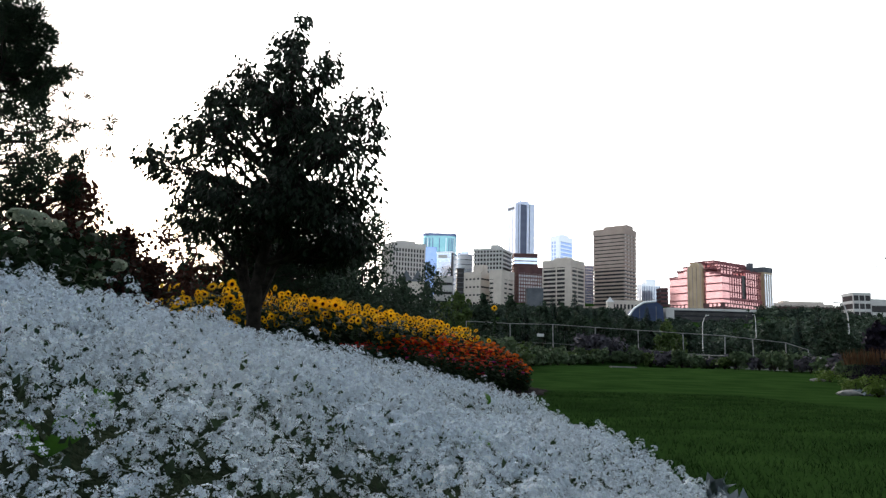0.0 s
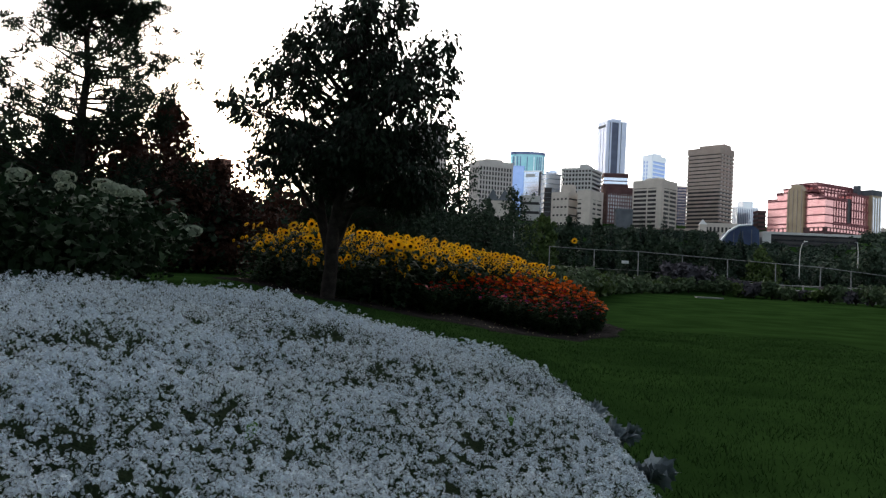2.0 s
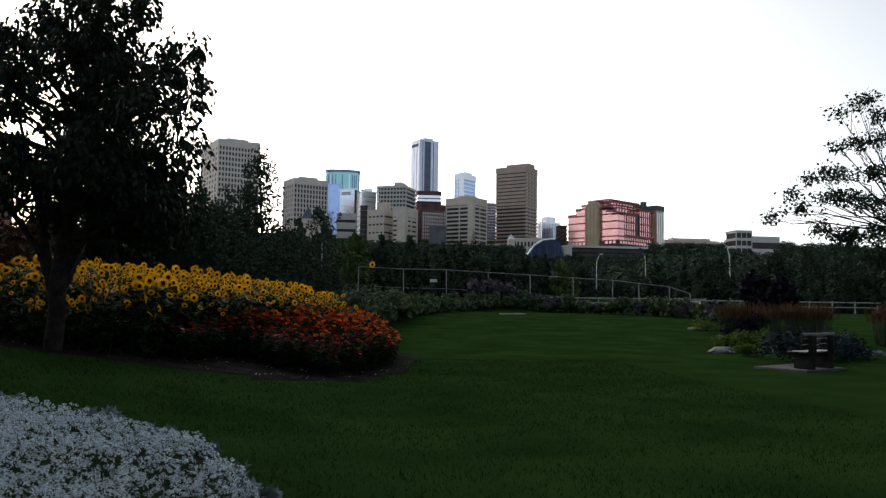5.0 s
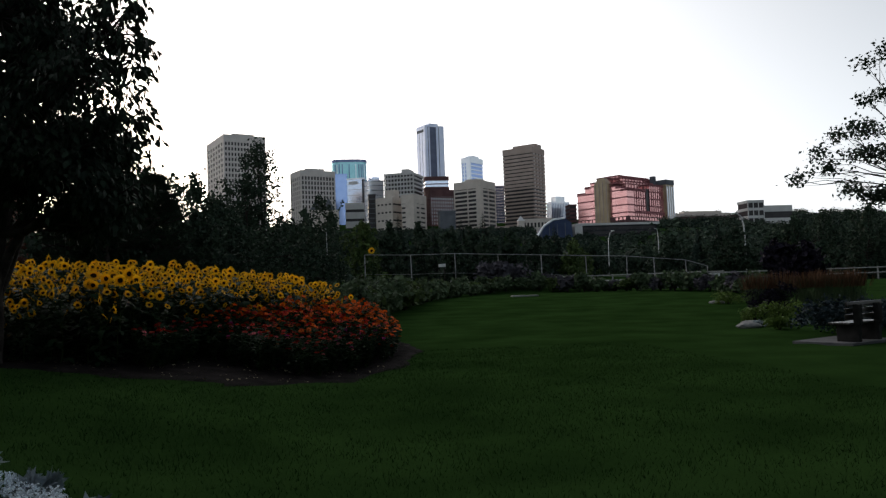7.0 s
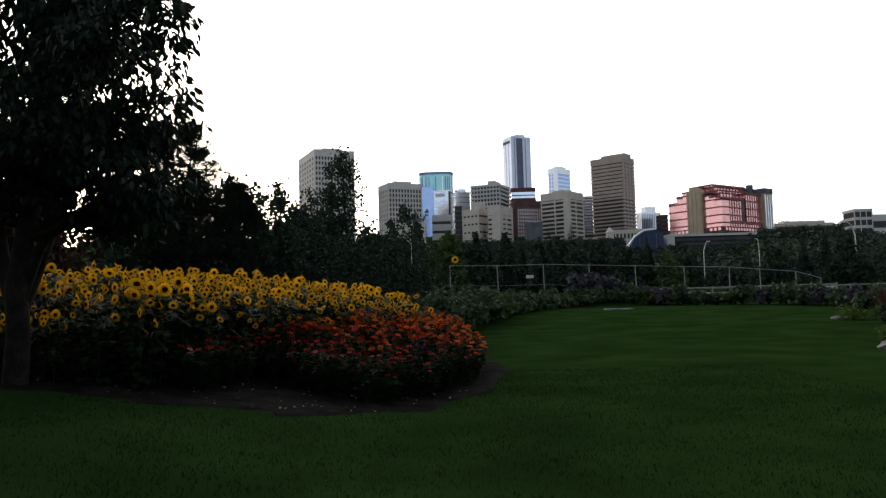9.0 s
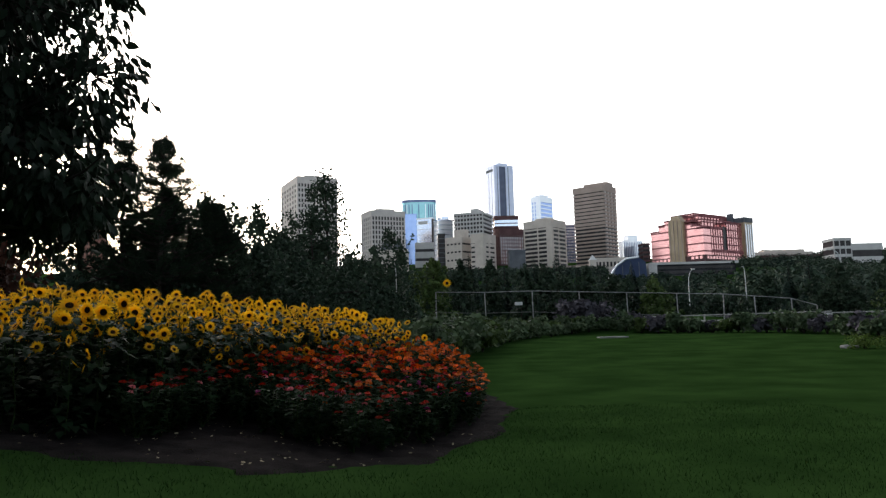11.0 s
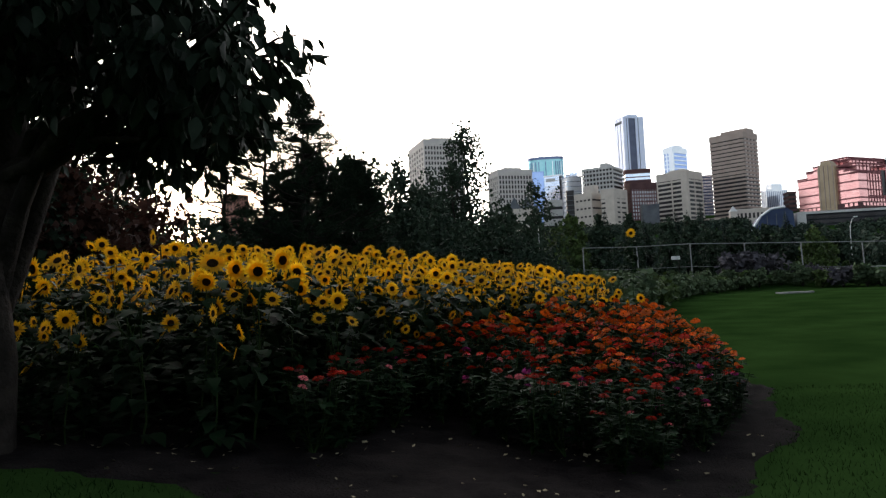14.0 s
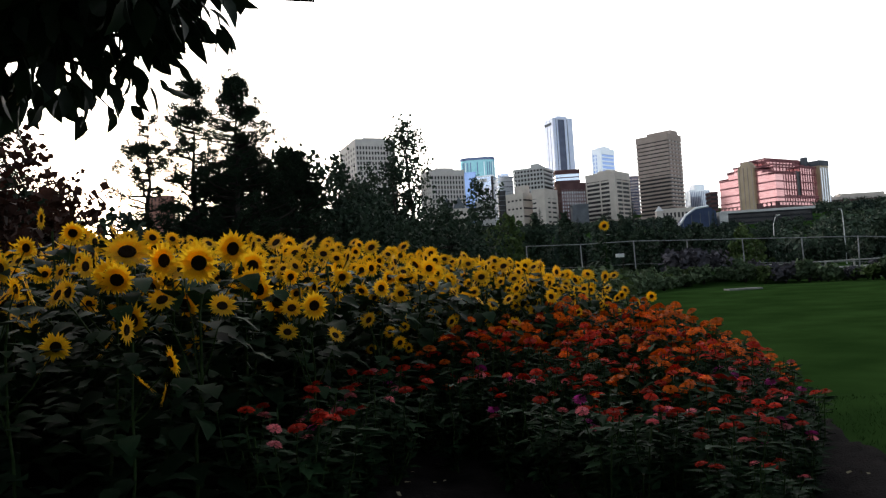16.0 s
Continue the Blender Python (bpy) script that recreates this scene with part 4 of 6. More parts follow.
def spruce(h, width, seed_mesh):
    """A narrow spruce: tiers of drooping sprays on a straight trunk."""
    t = thing("spruce_tree", "dark narrow spruce beyond the fence", "spruce tree", group="far spruces")
    v, f = tube([(0, 0, -0.5), (0, 0, h * 0.5), (0, 0, h)], [0.02 * h, 0.012 * h, 0.01], 6)
    part("trunk", mesh_np("spruce_trunk", v, f, [M_BARK]), None, t)
    n_ = 1500
    k_ = 1 - np.sqrt(rng.random(n_)) * 0.94
    a = rng.uniform(0, 2 * np.pi, n_)
    tier = np.abs((k_ * 14) % 1 - 0.5) * 0.5 + 0.75
    rad = width * (1 - k_) * tier * rng.uniform(0.3, 1.05, n_)
    at = np.stack([np.cos(a) * rad, np.sin(a) * rad, h * k_], -1)
    y = unit(np.stack([np.cos(a), np.sin(a), rng.uniform(-0.6, 0.1, n_)], -1)); x = unit(np.cross(y, [[0, 0, 1.0]]) + rng.normal(0, 0.2, (n_, 3))); z = np.cross(x, y)
    v, f = scattered([(-0.3, 0, 0), (0.3, 0, 0), (0.0, 1, -0.1), (0, 0.3, 0.25)], [(0, 1, 2), (0, 3, 2)], at, np.stack([x, y, z], -1), 0.085 * h * rng.uniform(0.6, 1.2, n_) * (1.15 - k_))
    part("crown", mesh_np("spruce_needles", v, f, [M_SPRUCE]), None, t)
    return t

def wild_tree(label, at, h, w, count, size, mat, low=0.35, taper=0.75, group=""):
    """An untrimmed leafy tree: twigs through an uneven tapering crown, thin leader on top, leaves gathered on the twigs."""
    t = thing("deciduous_tree", label, "tree", at, group)
    trunk = curve_pts((0, 0, -0.2), (rng.normal(0, 0.03) * h, rng.normal(0, 0.03) * h, h), 0, 0.012 * h, 9)
    part("trunk", mesh_np("trunk", *tube(trunk, np.linspace(0.014 * h + 0.03, 0.012, 9), 7), [M_BARK], smooth=True), None, t)
    n_ = count // 11
    k_ = rng.random(n_) ** 1.1
    a = rng.uniform(0, 2 * np.pi, n_)
    sub = rng.choice(5, n_, p=(0.4, 0.15, 0.15, 0.15, 0.15))          # several leaders of unequal height
    off = rng.normal(0, 0.46, (5, 2)) * w; off[0] = 0
    high = rng.uniform(0.55, 0.9, 5); high[0] = 1
    wide = rng.uniform(0.5, 0.8, 5); wide[0] = 0.62
    ph = rng.uniform(0, 6.28, 4)
    lump = 0.72 + 0.22 * np.sin(3 * a + ph[0] + 7 * k_) + 0.18 * np.sin(2 * a - 11 * k_ + ph[1]) + 0.16 * np.sin(17 * k_ + ph[2])
    rad = w * wide[sub] * (1 - k_ ** 2.1) ** taper * step(-0.12, 0.10, k_) * lump
    rr = rad * np.sqrt(rng.uniform(0.05, 1.0, n_)) * (1 + 0.35 * (rng.random(n_) < 0.12))
    zz = (low + (h - low) * k_ * high[sub]) + rng.normal(0, 0.025 * h, n_)
    c = np.stack([np.cos(a) * rr, np.sin(a) * rr, np.maximum(zz, 0.1)], -1)
    c[:, :2] += off[sub]
    c[:, :2] += np.stack([np.interp(zz, trunk[:, 2], trunk[:, 0]), np.interp(zz, trunk[:, 2], trunk[:, 1])], -1)
    br = []
    for i in rng.choice(n_, min(26, n_), replace=False):
        foot = np.array([np.interp(c[i, 2] * 0.8, trunk[:, 2], trunk[:, 0]), np.interp(c[i, 2] * 0.8, trunk[:, 2], trunk[:, 1]), c[i, 2] * 0.8])
        br.append(tube(curve_pts(foot, c[i], 0.04 * h * 0.2, 0.01 * h, 5), np.linspace(0.005 * h + 0.01, 0.006, 5), 4))
    v, f, _ = joined(*br)
    part("branch_frame", mesh_np("branch_frame", v, f, [M_BARK]), None, t)
    w_ = rng.integers(0, n_, count)
    at_ = c[w_] + rng.normal(0, 1, (count, 3)) * np.array([0.042, 0.042, 0.055]) * w
    v, f = scattered(FLAKE_V, FLAKE_F, at_, turned(rng.normal(0, 1, (count, 3)) + np.array([0, 0, 0.6])), size * rng.uniform(0.5, 1.3, count))
    part("crown", mesh_np("crown", v, f, [mat]), None, t)
    return t

# ---- trees round the lawn ----
pine("pine_tree", (-14.6, 23.2, gz(-14.6, 23.2)), 11.8, 5.2, 120, clump=1.9, n_=120, label="tall open pine against the evening sky")
for x_, y_, h_, r_, c_ in ((-10.3, 41.4, 9.3, 3.5, 130), (-12.2, 41.8, 9.4, 3.0, 95), (-13.5, 40.6, 7.9, 2.2, 50), (-8.9, 44.5, 6.8, 3.2, 150), (-10.8, 43.5, 7.0, 3.8, 170)):
    pine("pine_tree", (x_, y_, gz(x_, y_)), h_, r_, c_, label="dark pine behind the sunflower bed")
wild_tree("low tree with dark rust-red leaves", (-13.2, 26.4, gz(-13.2, 26.4)), 6.0, 4.0, 9500, 0.14, M_RUST, taper=0.6)
wild_tree("low tree with dark rust-red leaves", (-11.6, 27.2, gz(-11.6, 27.2)), 4.2, 2.8, 6000, 0.14, M_RUST, taper=0.6)
broad_tree("purple_leaf_tree", "low tree with dark rust-red leaves", (-16.5, 30, gz(-16.5, 30)), lobes_in(0.8, 5.2, 3.0, 12, r=(0.9, 1.4)), 4000, 0.16, M_RUST, 0.12, 0.5)
broad_tree("purple_leaf_tree", "broad tree with dark rust-red leaves before the sunset", (-21.4, 44, gz(-21.4, 44)),
           [(0, 0, 6.4, 1.1), (1.4, .2, 6.0, 1.0), (-1.5, 0, 6.0, 1.2), (2.5, 0, 5.3, .9), (0.5, -.6, 5.0, 1.5), (2.9, .2, 4.2, .8), (-2.4, .3, 4.6, 1.3), (1.6, .3, 3.8, 1.3), (0, 0, 3.4, 1.6), (-1.8, 0, 2.9, 1.5), (1.7, 0, 2.3, 1.3), (0, 0, 1.7, 1.5)], 9000, 0.17, M_RUST, 0.14, 0.8)
pine("pine_tree", (-21.4, 42.6, gz(-21.4, 42.6)), 9.6, 3.6, 120, label="open pine beside the rust-red tree")
# dense deciduous trees behind the bed
for x_, y_, h_, w_, n_, m_ in ((-10.4, 49.7, 8.2, 2.0, 3200, M_DECID), (-8.7, 54.9, 8.4, 2.2, 3200, M_DECID), (-6.6, 61.5, 9.2, 2.4, 3600, M_DECID), (-5.0, 63.8, 12.3, 2.5, 5600, M_DECID), (-8.0, 57.0, 7.0, 3.0, 5000, M_DECID),
                               (-12.5, 47.5, 5.2, 3.0, 3000, M_DECID), (-7.5, 52.5, 5.2, 3.0, 3000, M_DECID), (-3.2, 66.0, 5.5, 2.2, 3200, M_DECID), (-18.0, 50.0, 3.6, 3.0, 3000, M_DECID),
                               (-27.5, 50.0, 8.5, 3.2, 3400, M_RUST), (-26.0, 36.0, 7.5, 3.8, 3200, M_DECID), (-15.0, 47.0, 4.6, 3.2, 2600, M_DECID), (-21.0, 26.0, 6.5, 3.2, 3200, M_DECID), (-16.2, 24.5, 4.6, 2.6, 3000, M_DECID), (-19, 21, 6.0, 2.8, 3000, M_DECID), (-13.2, 29.5, 4.2, 2.2, 2600, M_DECID), (-24, 30, 7, 3, 2600, M_DECID)):
    wild_tree("dark leafy tree in evening shade", (x_, y_, gz(x_, y_)), h_, w_ * 1.85, int(n_ * 2.3), 0.17, m_, taper=0.52)
    if y_ > 46 and -13 < x_ < -8:
        xb, yb = x_ + random.uniform(1.0, 2.4), y_ + random.uniform(1, 4)
        wild_tree("lower leafy tree in evening shade", (xb, yb, gz(xb, yb)), h_ * 0.7, w_ * 2.1, int(n_ * 2.4), 0.17, m_, taper=0.5)
# the belt beyond the fence
belt = [(-14, 120, 12, 5), (-6, 128, 12.5, 4.5), (-2.5, 141, 13, 4.5), (3, 132, 11, 4), (8, 140, 11, 4), (14, 150, 11.5, 4), (19, 138, 9.5, 4), (24, 150, 11, 4.5), (31, 142, 9.5, 4), (37, 152, 8.5, 4.5),
        (44, 146, 7.2, 4), (51, 155, 7.2, 4.5), (-22, 105, 11, 5), (-32, 95, 11, 5), (60, 150, 5.6, 4.5), (72, 158, 5.4, 4.5), (86, 160, 6, 5), (100, 165, 6.5, 5)]
for i, (x_, y_, h_, w_) in enumerate(belt):
    wild_tree("leafy tree in the far belt beyond the fence", (x_, y_, gz(x_, y_)), h_, w_ * 1.2, 3200, 0.5, M_LIGHTLEAF if i % 7 == 3 else M_DECID, low=0.8, taper=0.6)
sp = None
for x_, y_, top_ in ((30.7, 173.2, 18.6), (15.4, 175, 16.8), (11.5, 176, 18.5), (25.8, 174, 17.4), (19.5, 176, 16.2), (47.0, 172, 15.6), (36, 178, 15.0), (22.5, 171, 15.2), (41, 176, 13.6), (7.5, 174, 15.0), (70, 148, 12.5), (76, 152, 14.5)):
    h_ = top_ - gz(x_, y_)
    m_ = pose(x_, y_, gz(x_, y_), 0, 0, x_ * 37) @ Matrix.Scale(h_ / 14, 4)
    if sp is None:
        sp = spruce(14, 2.6, 0); sp.matrix_basis = m_
    else:
        copied(sp, m_)
# wooded slope below the city
wx, wy = rng.uniform(-260, 520, 2600), 225 + 420 * rng.random(2600)
keep = (wy < 540) | (wx > 0.5 * wy) | (wx < 60)
wx, wy = wx[keep], wy[keep]
gy_w = rng.uniform(555, 640, 420); wx, wy = np.concatenate([wx, gy_w * rng.uniform(-0.12, 0.24, 420)]), np.concatenate([wy, gy_w])
fy = rng.uniform(630, 900, 900); fx = fy * rng.uniform(0.37, 0.75, 900)
wx, wy = np.concatenate([wx, fx]), np.concatenate([wy, fy]); n_ = len(wx)
wh = np.where(wy < 420, rng.uniform(6, 11, n_), rng.uniform(3.5, 6.5, n_)) * np.where(wx > 0.42 * wy, 1.7, 1.0)
cen = np.stack([wx, wy, ground_z(wx, wy) + wh * 0.5], -1)
cnt = 92
u = unit(rng.normal(0, 1, (n_, cnt, 3)))
pos = cen[:, None] + u * (np.stack([wh * 0.55, wh * 0.55, wh * 0.55], -1)[:, None] * rng.uniform(0.5, 1.05, (n_, cnt, 1)))
v, f = scattered(FLAKE_V, FLAKE_F, pos.reshape(-1, 3), turned((u + rng.normal(0, 0.5, u.shape) + np.array([0, 0, 0.4])).reshape(-1, 3)), rng.uniform(0.6, 1.45, n_ * cnt))
solid("wooded_slope", mesh_np("woods", v, f, [M_WOODS]), None, "dark wooded river bank below the city", "woods", kind="stuff")
# unseen trees added behind and beside the walk to block low sky light
n_ = 260
wx, wy = rng.uniform(-70, 75, n_), rng.uniform(-46, -22, n_)
wx = np.concatenate([wx, rng.uniform(34, 60, 60), rng.uniform(-60, -36, 60)]); wy = np.concatenate([wy, rng.uniform(-22, 14, 60), rng.uniform(-22, 12, 60)])
wh = rng.uniform(15, 23, len(wx))
cen = np.stack([wx, wy, ground_z(wx, wy) + wh * 0.5], -1)
u = unit(rng.normal(0, 1, (len(wx), 60, 3)))
pos = cen[:, None] + u * np.stack([wh * 0.3, wh * 0.3, wh * 0.5], -1)[:, None] * rng.uniform(0.5, 1.0, (len(wx), 60, 1))
v, f = scattered(FLAKE_V, FLAKE_F, pos.reshape(-1, 3), turned((u + rng.normal(0, 0.5, u.shape)).reshape(-1, 3)), rng.uniform(1.2, 2.4, len(wx) * 60))
solid("park_woods", mesh_np("park_woods", v, f, [M_WOODS]), None, "added unseen trees that block low sky light behind and beside the walk", "woods", kind="stuff")
# right-hand side trees
RT = (22.6, 28.4)
broad_tree("spreading_tree", "thin spreading tree with fine drooping twigs", (*RT, gz(*RT)),
           [(-2.2, .2, 9.3, .35, .4, .16), (-1.5, 0, 9.6, .5, .5, .22), (-.8, .2, 9.9, .5, .5, .26), (-.3, 0, 9.2, .8, .7, .26),
            (-2.4, 0, 7.9, .4, .5, .14), (-1.6, .2, 8.05, .6, .6, .18), (-.7, 0, 8.2, .8, .8, .22),
            (-3.6, 0, 6.6, .4, .5, .18), (-2.8, 0, 6.9, .6, .6, .2), (-1.9, .3, 6.9, .7, .7, .22), (-.8, 0, 7.0, .9, .8, .28), (-4.4, 0, 6.0, .35, .4, .16), (-4.7, .1, 5.3, .35, .4, .13),
            (-5.3, 0, 5.0, .25, .3, .08), (-3.8, .2, 5.5, .5, .5, .18), (-2.8, 0, 5.9, .6, .6, .2), (-1.8, 0, 5.9, .8, .7, .26), (-.8, .3, 5.8, 1, .9, .34),
            (-3.0, .3, 4.7, .7, .7, .22), (-1.8, .3, 4.4, 1, .8, .34), (-.6, 0, 4.6, 1.1, 1, .45), (0, 1, 3.6, 1.2, 1.2, .45), (1.5, 0, 8, 1.6, 1.4, .7), (1.8, 1, 5.6, 1.8, 1.6, .8), (0.6, 0, 10.4, .7, .7, .3)], 9000, 0.15, M_DECID, 0.10, 2.4, 0.1, droop=0.4, shell=0.1)
for x_, y_, h_, w_ in ((30.5, 37, 4.0, 1.8), (46, 88, 6.5, 3.2), (52, 84, 7.2, 3.6), (60, 84, 8.0, 3.8), (66, 86, 8.5, 4.0), (72, 88, 9.0, 4.5), (60, 92, 8.5, 4.5), (70, 100, 9, 5), (86, 118, 10, 5.5), (40, 92, 5.6, 3.0)):
    wild_tree("dark leafy tree beside the lawn", (x_, y_, gz(x_, y_)), h_, w_ * 1.2, 5000, 0.26, M_DECID, taper=0.55)

def shrub(name, label, at, radius, h, count, size, mat, category="shrub", flowers=None, template="leaf", group=""):
    """A rounded uneven shrub: stems and leaves, with flower clusters where it has them."""
    t = thing(name, label, category, at, group)
    stems = [tube(curve_pts((0, 0, -0.05), (math.cos(a) * radius * q, math.sin(a) * radius * q, h * 0.75), 0.05, 0.02, 4), np.linspace(0.02, 0.006, 4), 4)
             for a, q in zip(rng.uniform(0, 6.28, 9), rng.uniform(0.1, 0.75, 9))]
    v, f, _ = joined(*stems)
    tagged(part("stem_tangle", mesh_np("stems", v, f, [M_BARK]), None, t), kind="stuff")
    lob = [(radius * q * math.cos(a), radius * q * math.sin(a), h * z) for a, q, z in zip(rng.uniform(0, 6.28, 12), rng.uniform(0.1, 0.72, 12), rng.uniform(0.3, 0.75, 12))]
    v, f = leaf_cloud(lob, [(radius * 0.42, radius * 0.42, h * 0.3)] * 12, count, size, template, 0.1, 0.4)
    v[:, 2] = np.abs(v[:, 2])
    part("foliage", mesh_np("foliage", v, f, [mat]), None, t)
    for k_ in range(flowers or 0):
        a, q = rng.uniform(0, 6.28), rng.uniform(0.3, 1.0)
        c = np.array([radius * q * math.cos(a), radius * q * math.sin(a), h * (0.45 + 0.62 * math.sqrt(max(0, 1 - q * q * 0.9)))])
        u_ = unit(rng.normal(0, 1, (60, 3)) + np.array([0, 0, 0.6]))
        v, f = scattered(FLAKE_V, FLAKE_F, u_ * np.array([0.11, 0.11, 0.06]), turned(u_), rng.uniform(0.03, 0.05, 60))
        fl = tagged(part("flower_head", mesh_np("cluster", v, f, [M_HYDRANGEA]), None, t), kind="stuff")
        fl.location = c
    return t

shrub("hydrangea_bush", "large dark green bush with pale domed flower clusters", (-5.0, 7.1, gz(-5.0, 7.1)), 1.75, 1.22, 9000, 0.12, M_BUSH, "bush", 34)
shrub("hydrangea_bush", "large dark green bush with pale domed flower clusters", (-6.2, 9.6, gz(-6.2, 9.6)), 1.7, 1.15, 6500, 0.12, M_BUSH, "bush", 20)
shrub("leafy_bush", "low dark green leafy bush", (-6.4, 12.2, gz(-6.4, 12.2)), 1.1, 1.0, 2600, 0.12, M_BUSH, "bush", 5)
shrub("dome_shrub", "wide grey-purple shrub before the fence", (14.4, 69.0, gz(14.4, 69.0) - 0.1), 3.2, 2.3, 2600, 0.30, M_LAVENDER, template="flake")
shrub("round_dark_shrub", "tall round dark shrub", (23.3, 38.6, gz(23.3, 38.6)), 1.3, 3.2, 3200, 0.2, M_PURPLE, template="flake")
shrub("juniper", "low spreading blue-green juniper", (15.0, 22.9, gz(15, 22.9)), 1.5, 0.95, 2800, 0.12, M_JUNIPER)
shrub("juniper", "low spreading blue-green juniper", (17.2, 24.0, gz(17.2, 24)), 1.5, 0.9, 2200, 0.12, M_JUNIPER)
shrub("purple_shrub", "dense dark purple shrub", (18.0, 31.6, gz(18, 31.6)), 1.0, 1.35, 2400, 0.12, M_PURPLE)
for x_, y_, r_, h_ in ((15.5, 28.3, .75, .55), (16.6, 28.8, .9, .7), (18.0, 29.6, .8, .6), (20.4, 39.8, 1.0, .6), (21.8, 39.4, .8, .7), (14.4, 24.9, .6, .4)):
    shrub("lime_shrub", "low yellow-green shrub at the bed's edge", (x_, y_, gz(x_, y_)), r_, h_, 1300, 0.09, M_LIME, group="lime shrubs")
for x_, y_ in ((14.75, 26.5), (15.3, 26.35), (15.9, 26.15), (16.5, 25.95), (17.1, 25.8), (18.8, 25.5), (19.4, 25.3)):
    shrub("silver_groundcover", "low mat of pale silver-grey leaves edging the bed", (x_, y_, gz(x_, y_)), 0.42, 0.2, 420, 0.07, M_MILLER, "plant", group="silver edging mats")
def grass_clump(at, h, count, group):
    t = thing("feather_grass", "tall feather grass clump with reddish-brown plumes", "ornamental grass", at, group)
    a = rng.uniform(0, 6.28, count); rad = rng.uniform(0, 0.3, count); lean = rng.uniform(0, 0.35, count)
    at_ = np.stack([np.cos(a) * rad, np.sin(a) * rad, np.zeros(count)], -1)
    y = unit(np.stack([np.cos(a) * lean, np.sin(a) * lean, np.ones(count)], -1)); x = unit(np.cross(y, rng.normal(0, 1, y.shape))); z = np.cross(x, y)
    v, f = scattered([(-0.008, 0, 0), (0.008, 0, 0), (0.0, 1, 0.03)], [(0, 1, 2)], at_, np.stack([x, y, z], -1), h * rng.uniform(0.6, 0.95, count))
    part("blades", mesh_np("blades", v, f, [M_BORDER]), None, t)
    k_ = slice(0, count // 2)
    v, f = scattered([(-0.03, 0, 0), (0.03, 0, 0), (0.0, 1, 0.0), (0, 0.3, 0.03)], [(0, 1, 2), (0, 3, 2)], at_[k_] + y[k_] * h * 0.62, np.stack([x, y, z], -1)[k_], h * rng.uniform(0.25, 0.45, count // 2))
    part("plumes", mesh_np("plumes", v, f, [M_FEATHER]), None, t, "reddish-brown plumes")
for x_, y_ in ((17.6, 31.9), (18.5, 31.7), (19.4, 31.4), (20.1, 31.2), (20.8, 31.0), (21.5, 31.5), (20.4, 32.0), (23.5, 30.4), (24.3, 30.8), (25.0, 30.2)):
    grass_clump((x_, y_, gz(x_, y_)), 1.75, 260, "feather grasses")
# the perennial border round the far edge of the lawn
line = [(2.6, 36.5), (3.8, 42), (5.4, 48.5), (8.2, 57), (11.5, 63.2), (15.5, 66), (19.5, 62), (23.2, 56.5), (25.5, 51), (25.0, 46)]
pts = []
for (xa, ya), (xb, yb) in zip(line, line[1:]):
    m_ = int(math.hypot(xb - xa, yb - ya) / 1.25)
    for k_ in range(m_):
        q = k_ / m_
        nx_, ny_ = (yb - ya), -(xb - xa)
        ln_ = math.hypot(nx_, ny_)
        for row in range(2):
            o = -(0.5 + row * 1.5 + random.uniform(-0.4, 0.4))
            pts.append((xa + (xb - xa) * q + nx_ / ln_ * o, ya + (yb - ya) * q + ny_ / ln_ * o))
for i, (x_, y_) in enumerate(pts):
    mat = M_LAVENDER if x_ > 17 and i % 3 == 0 else (M_LIGHTLEAF if i % 5 == 2 else M_BORDER)
    shrub("border_perennial", "clump of leafy perennials edging the lawn" if mat != M_LAVENDER else "clump of grey-purple perennials edging the lawn",
          (x_, y_, gz(x_, y_)), random.uniform(0.8, 1.15) * (1.25 if y_ < 50 and x_ < 8 else 1), random.uniform(0.85, 1.5) * (1.35 if y_ < 50 and x_ < 8 else 1), 520, 0.19, mat, "plant", group="border plants", template="flake")
for x_, y_ in ((14.7, 27.1), (15.3, 26.7), (14.1, 26.2), (20.0, 40.2)):
    bm = bmesh.new()
    bmesh.ops.create_icosphere(bm, subdivisions=2, radius=1)
    for v_ in bm.verts:
        v_.co = Vector((v_.co.x * 0.42, v_.co.y * 0.3, v_.co.z * 0.12)) * (1 + 0.25 * noise.noise(v_.co * 1.7 + Vector((x_, y_, 0))))
    solid("edging_stone", bm, M_STONE, "flat pale edging stone beside the shrubs", "stone", (x_, y_, gz(x_, y_) + 0.06), group="edging stones")

# ---- bench ----
bench = thing("park_bench", "park bench with wooden slats on dark concrete ends", "bench", (13.4, 19.8, gz(13.4, 19.8) + 0.06), rz=-152)
for x_ in (-0.5, 0.42):
    bm = bmesh.new()
    box(bm, x_, x_ + 0.14, -0.28, 0.24, 0, 0.40, 0.015)
    box(bm, x_, x_ + 0.14, 0.10, 0.26, 0.38, 0.86, 0.015, Matrix.Translation((0, 0.02, 0)))
    part("end_support", bm, M_DARKCONC, bench)
for i in range(4):
    part("seat_slat", boxed(-0.8, 0.8, -0.34 + i * 0.125, -0.235 + i * 0.125, 0.402, 0.447, 0.008), M_SLAT, bench)
for i in range(3):
    part("back_slat", boxed(-0.8, 0.8, 0.055 + i * 0.012, 0.098 + i * 0.012, 0.52 + i * 0.145, 0.63 + i * 0.145, 0.008), M_SLAT, bench)
solid("bench_slab", boxed(-0.95, 0.95, -1.15, 0.3, -0.12, 0.06, 0.01), M_ASPHALT, "pale concrete slab under the bench", "slab", (13.4, 19.8, gz(13.4, 19.8))).rotation_euler[2] = radians(-152)
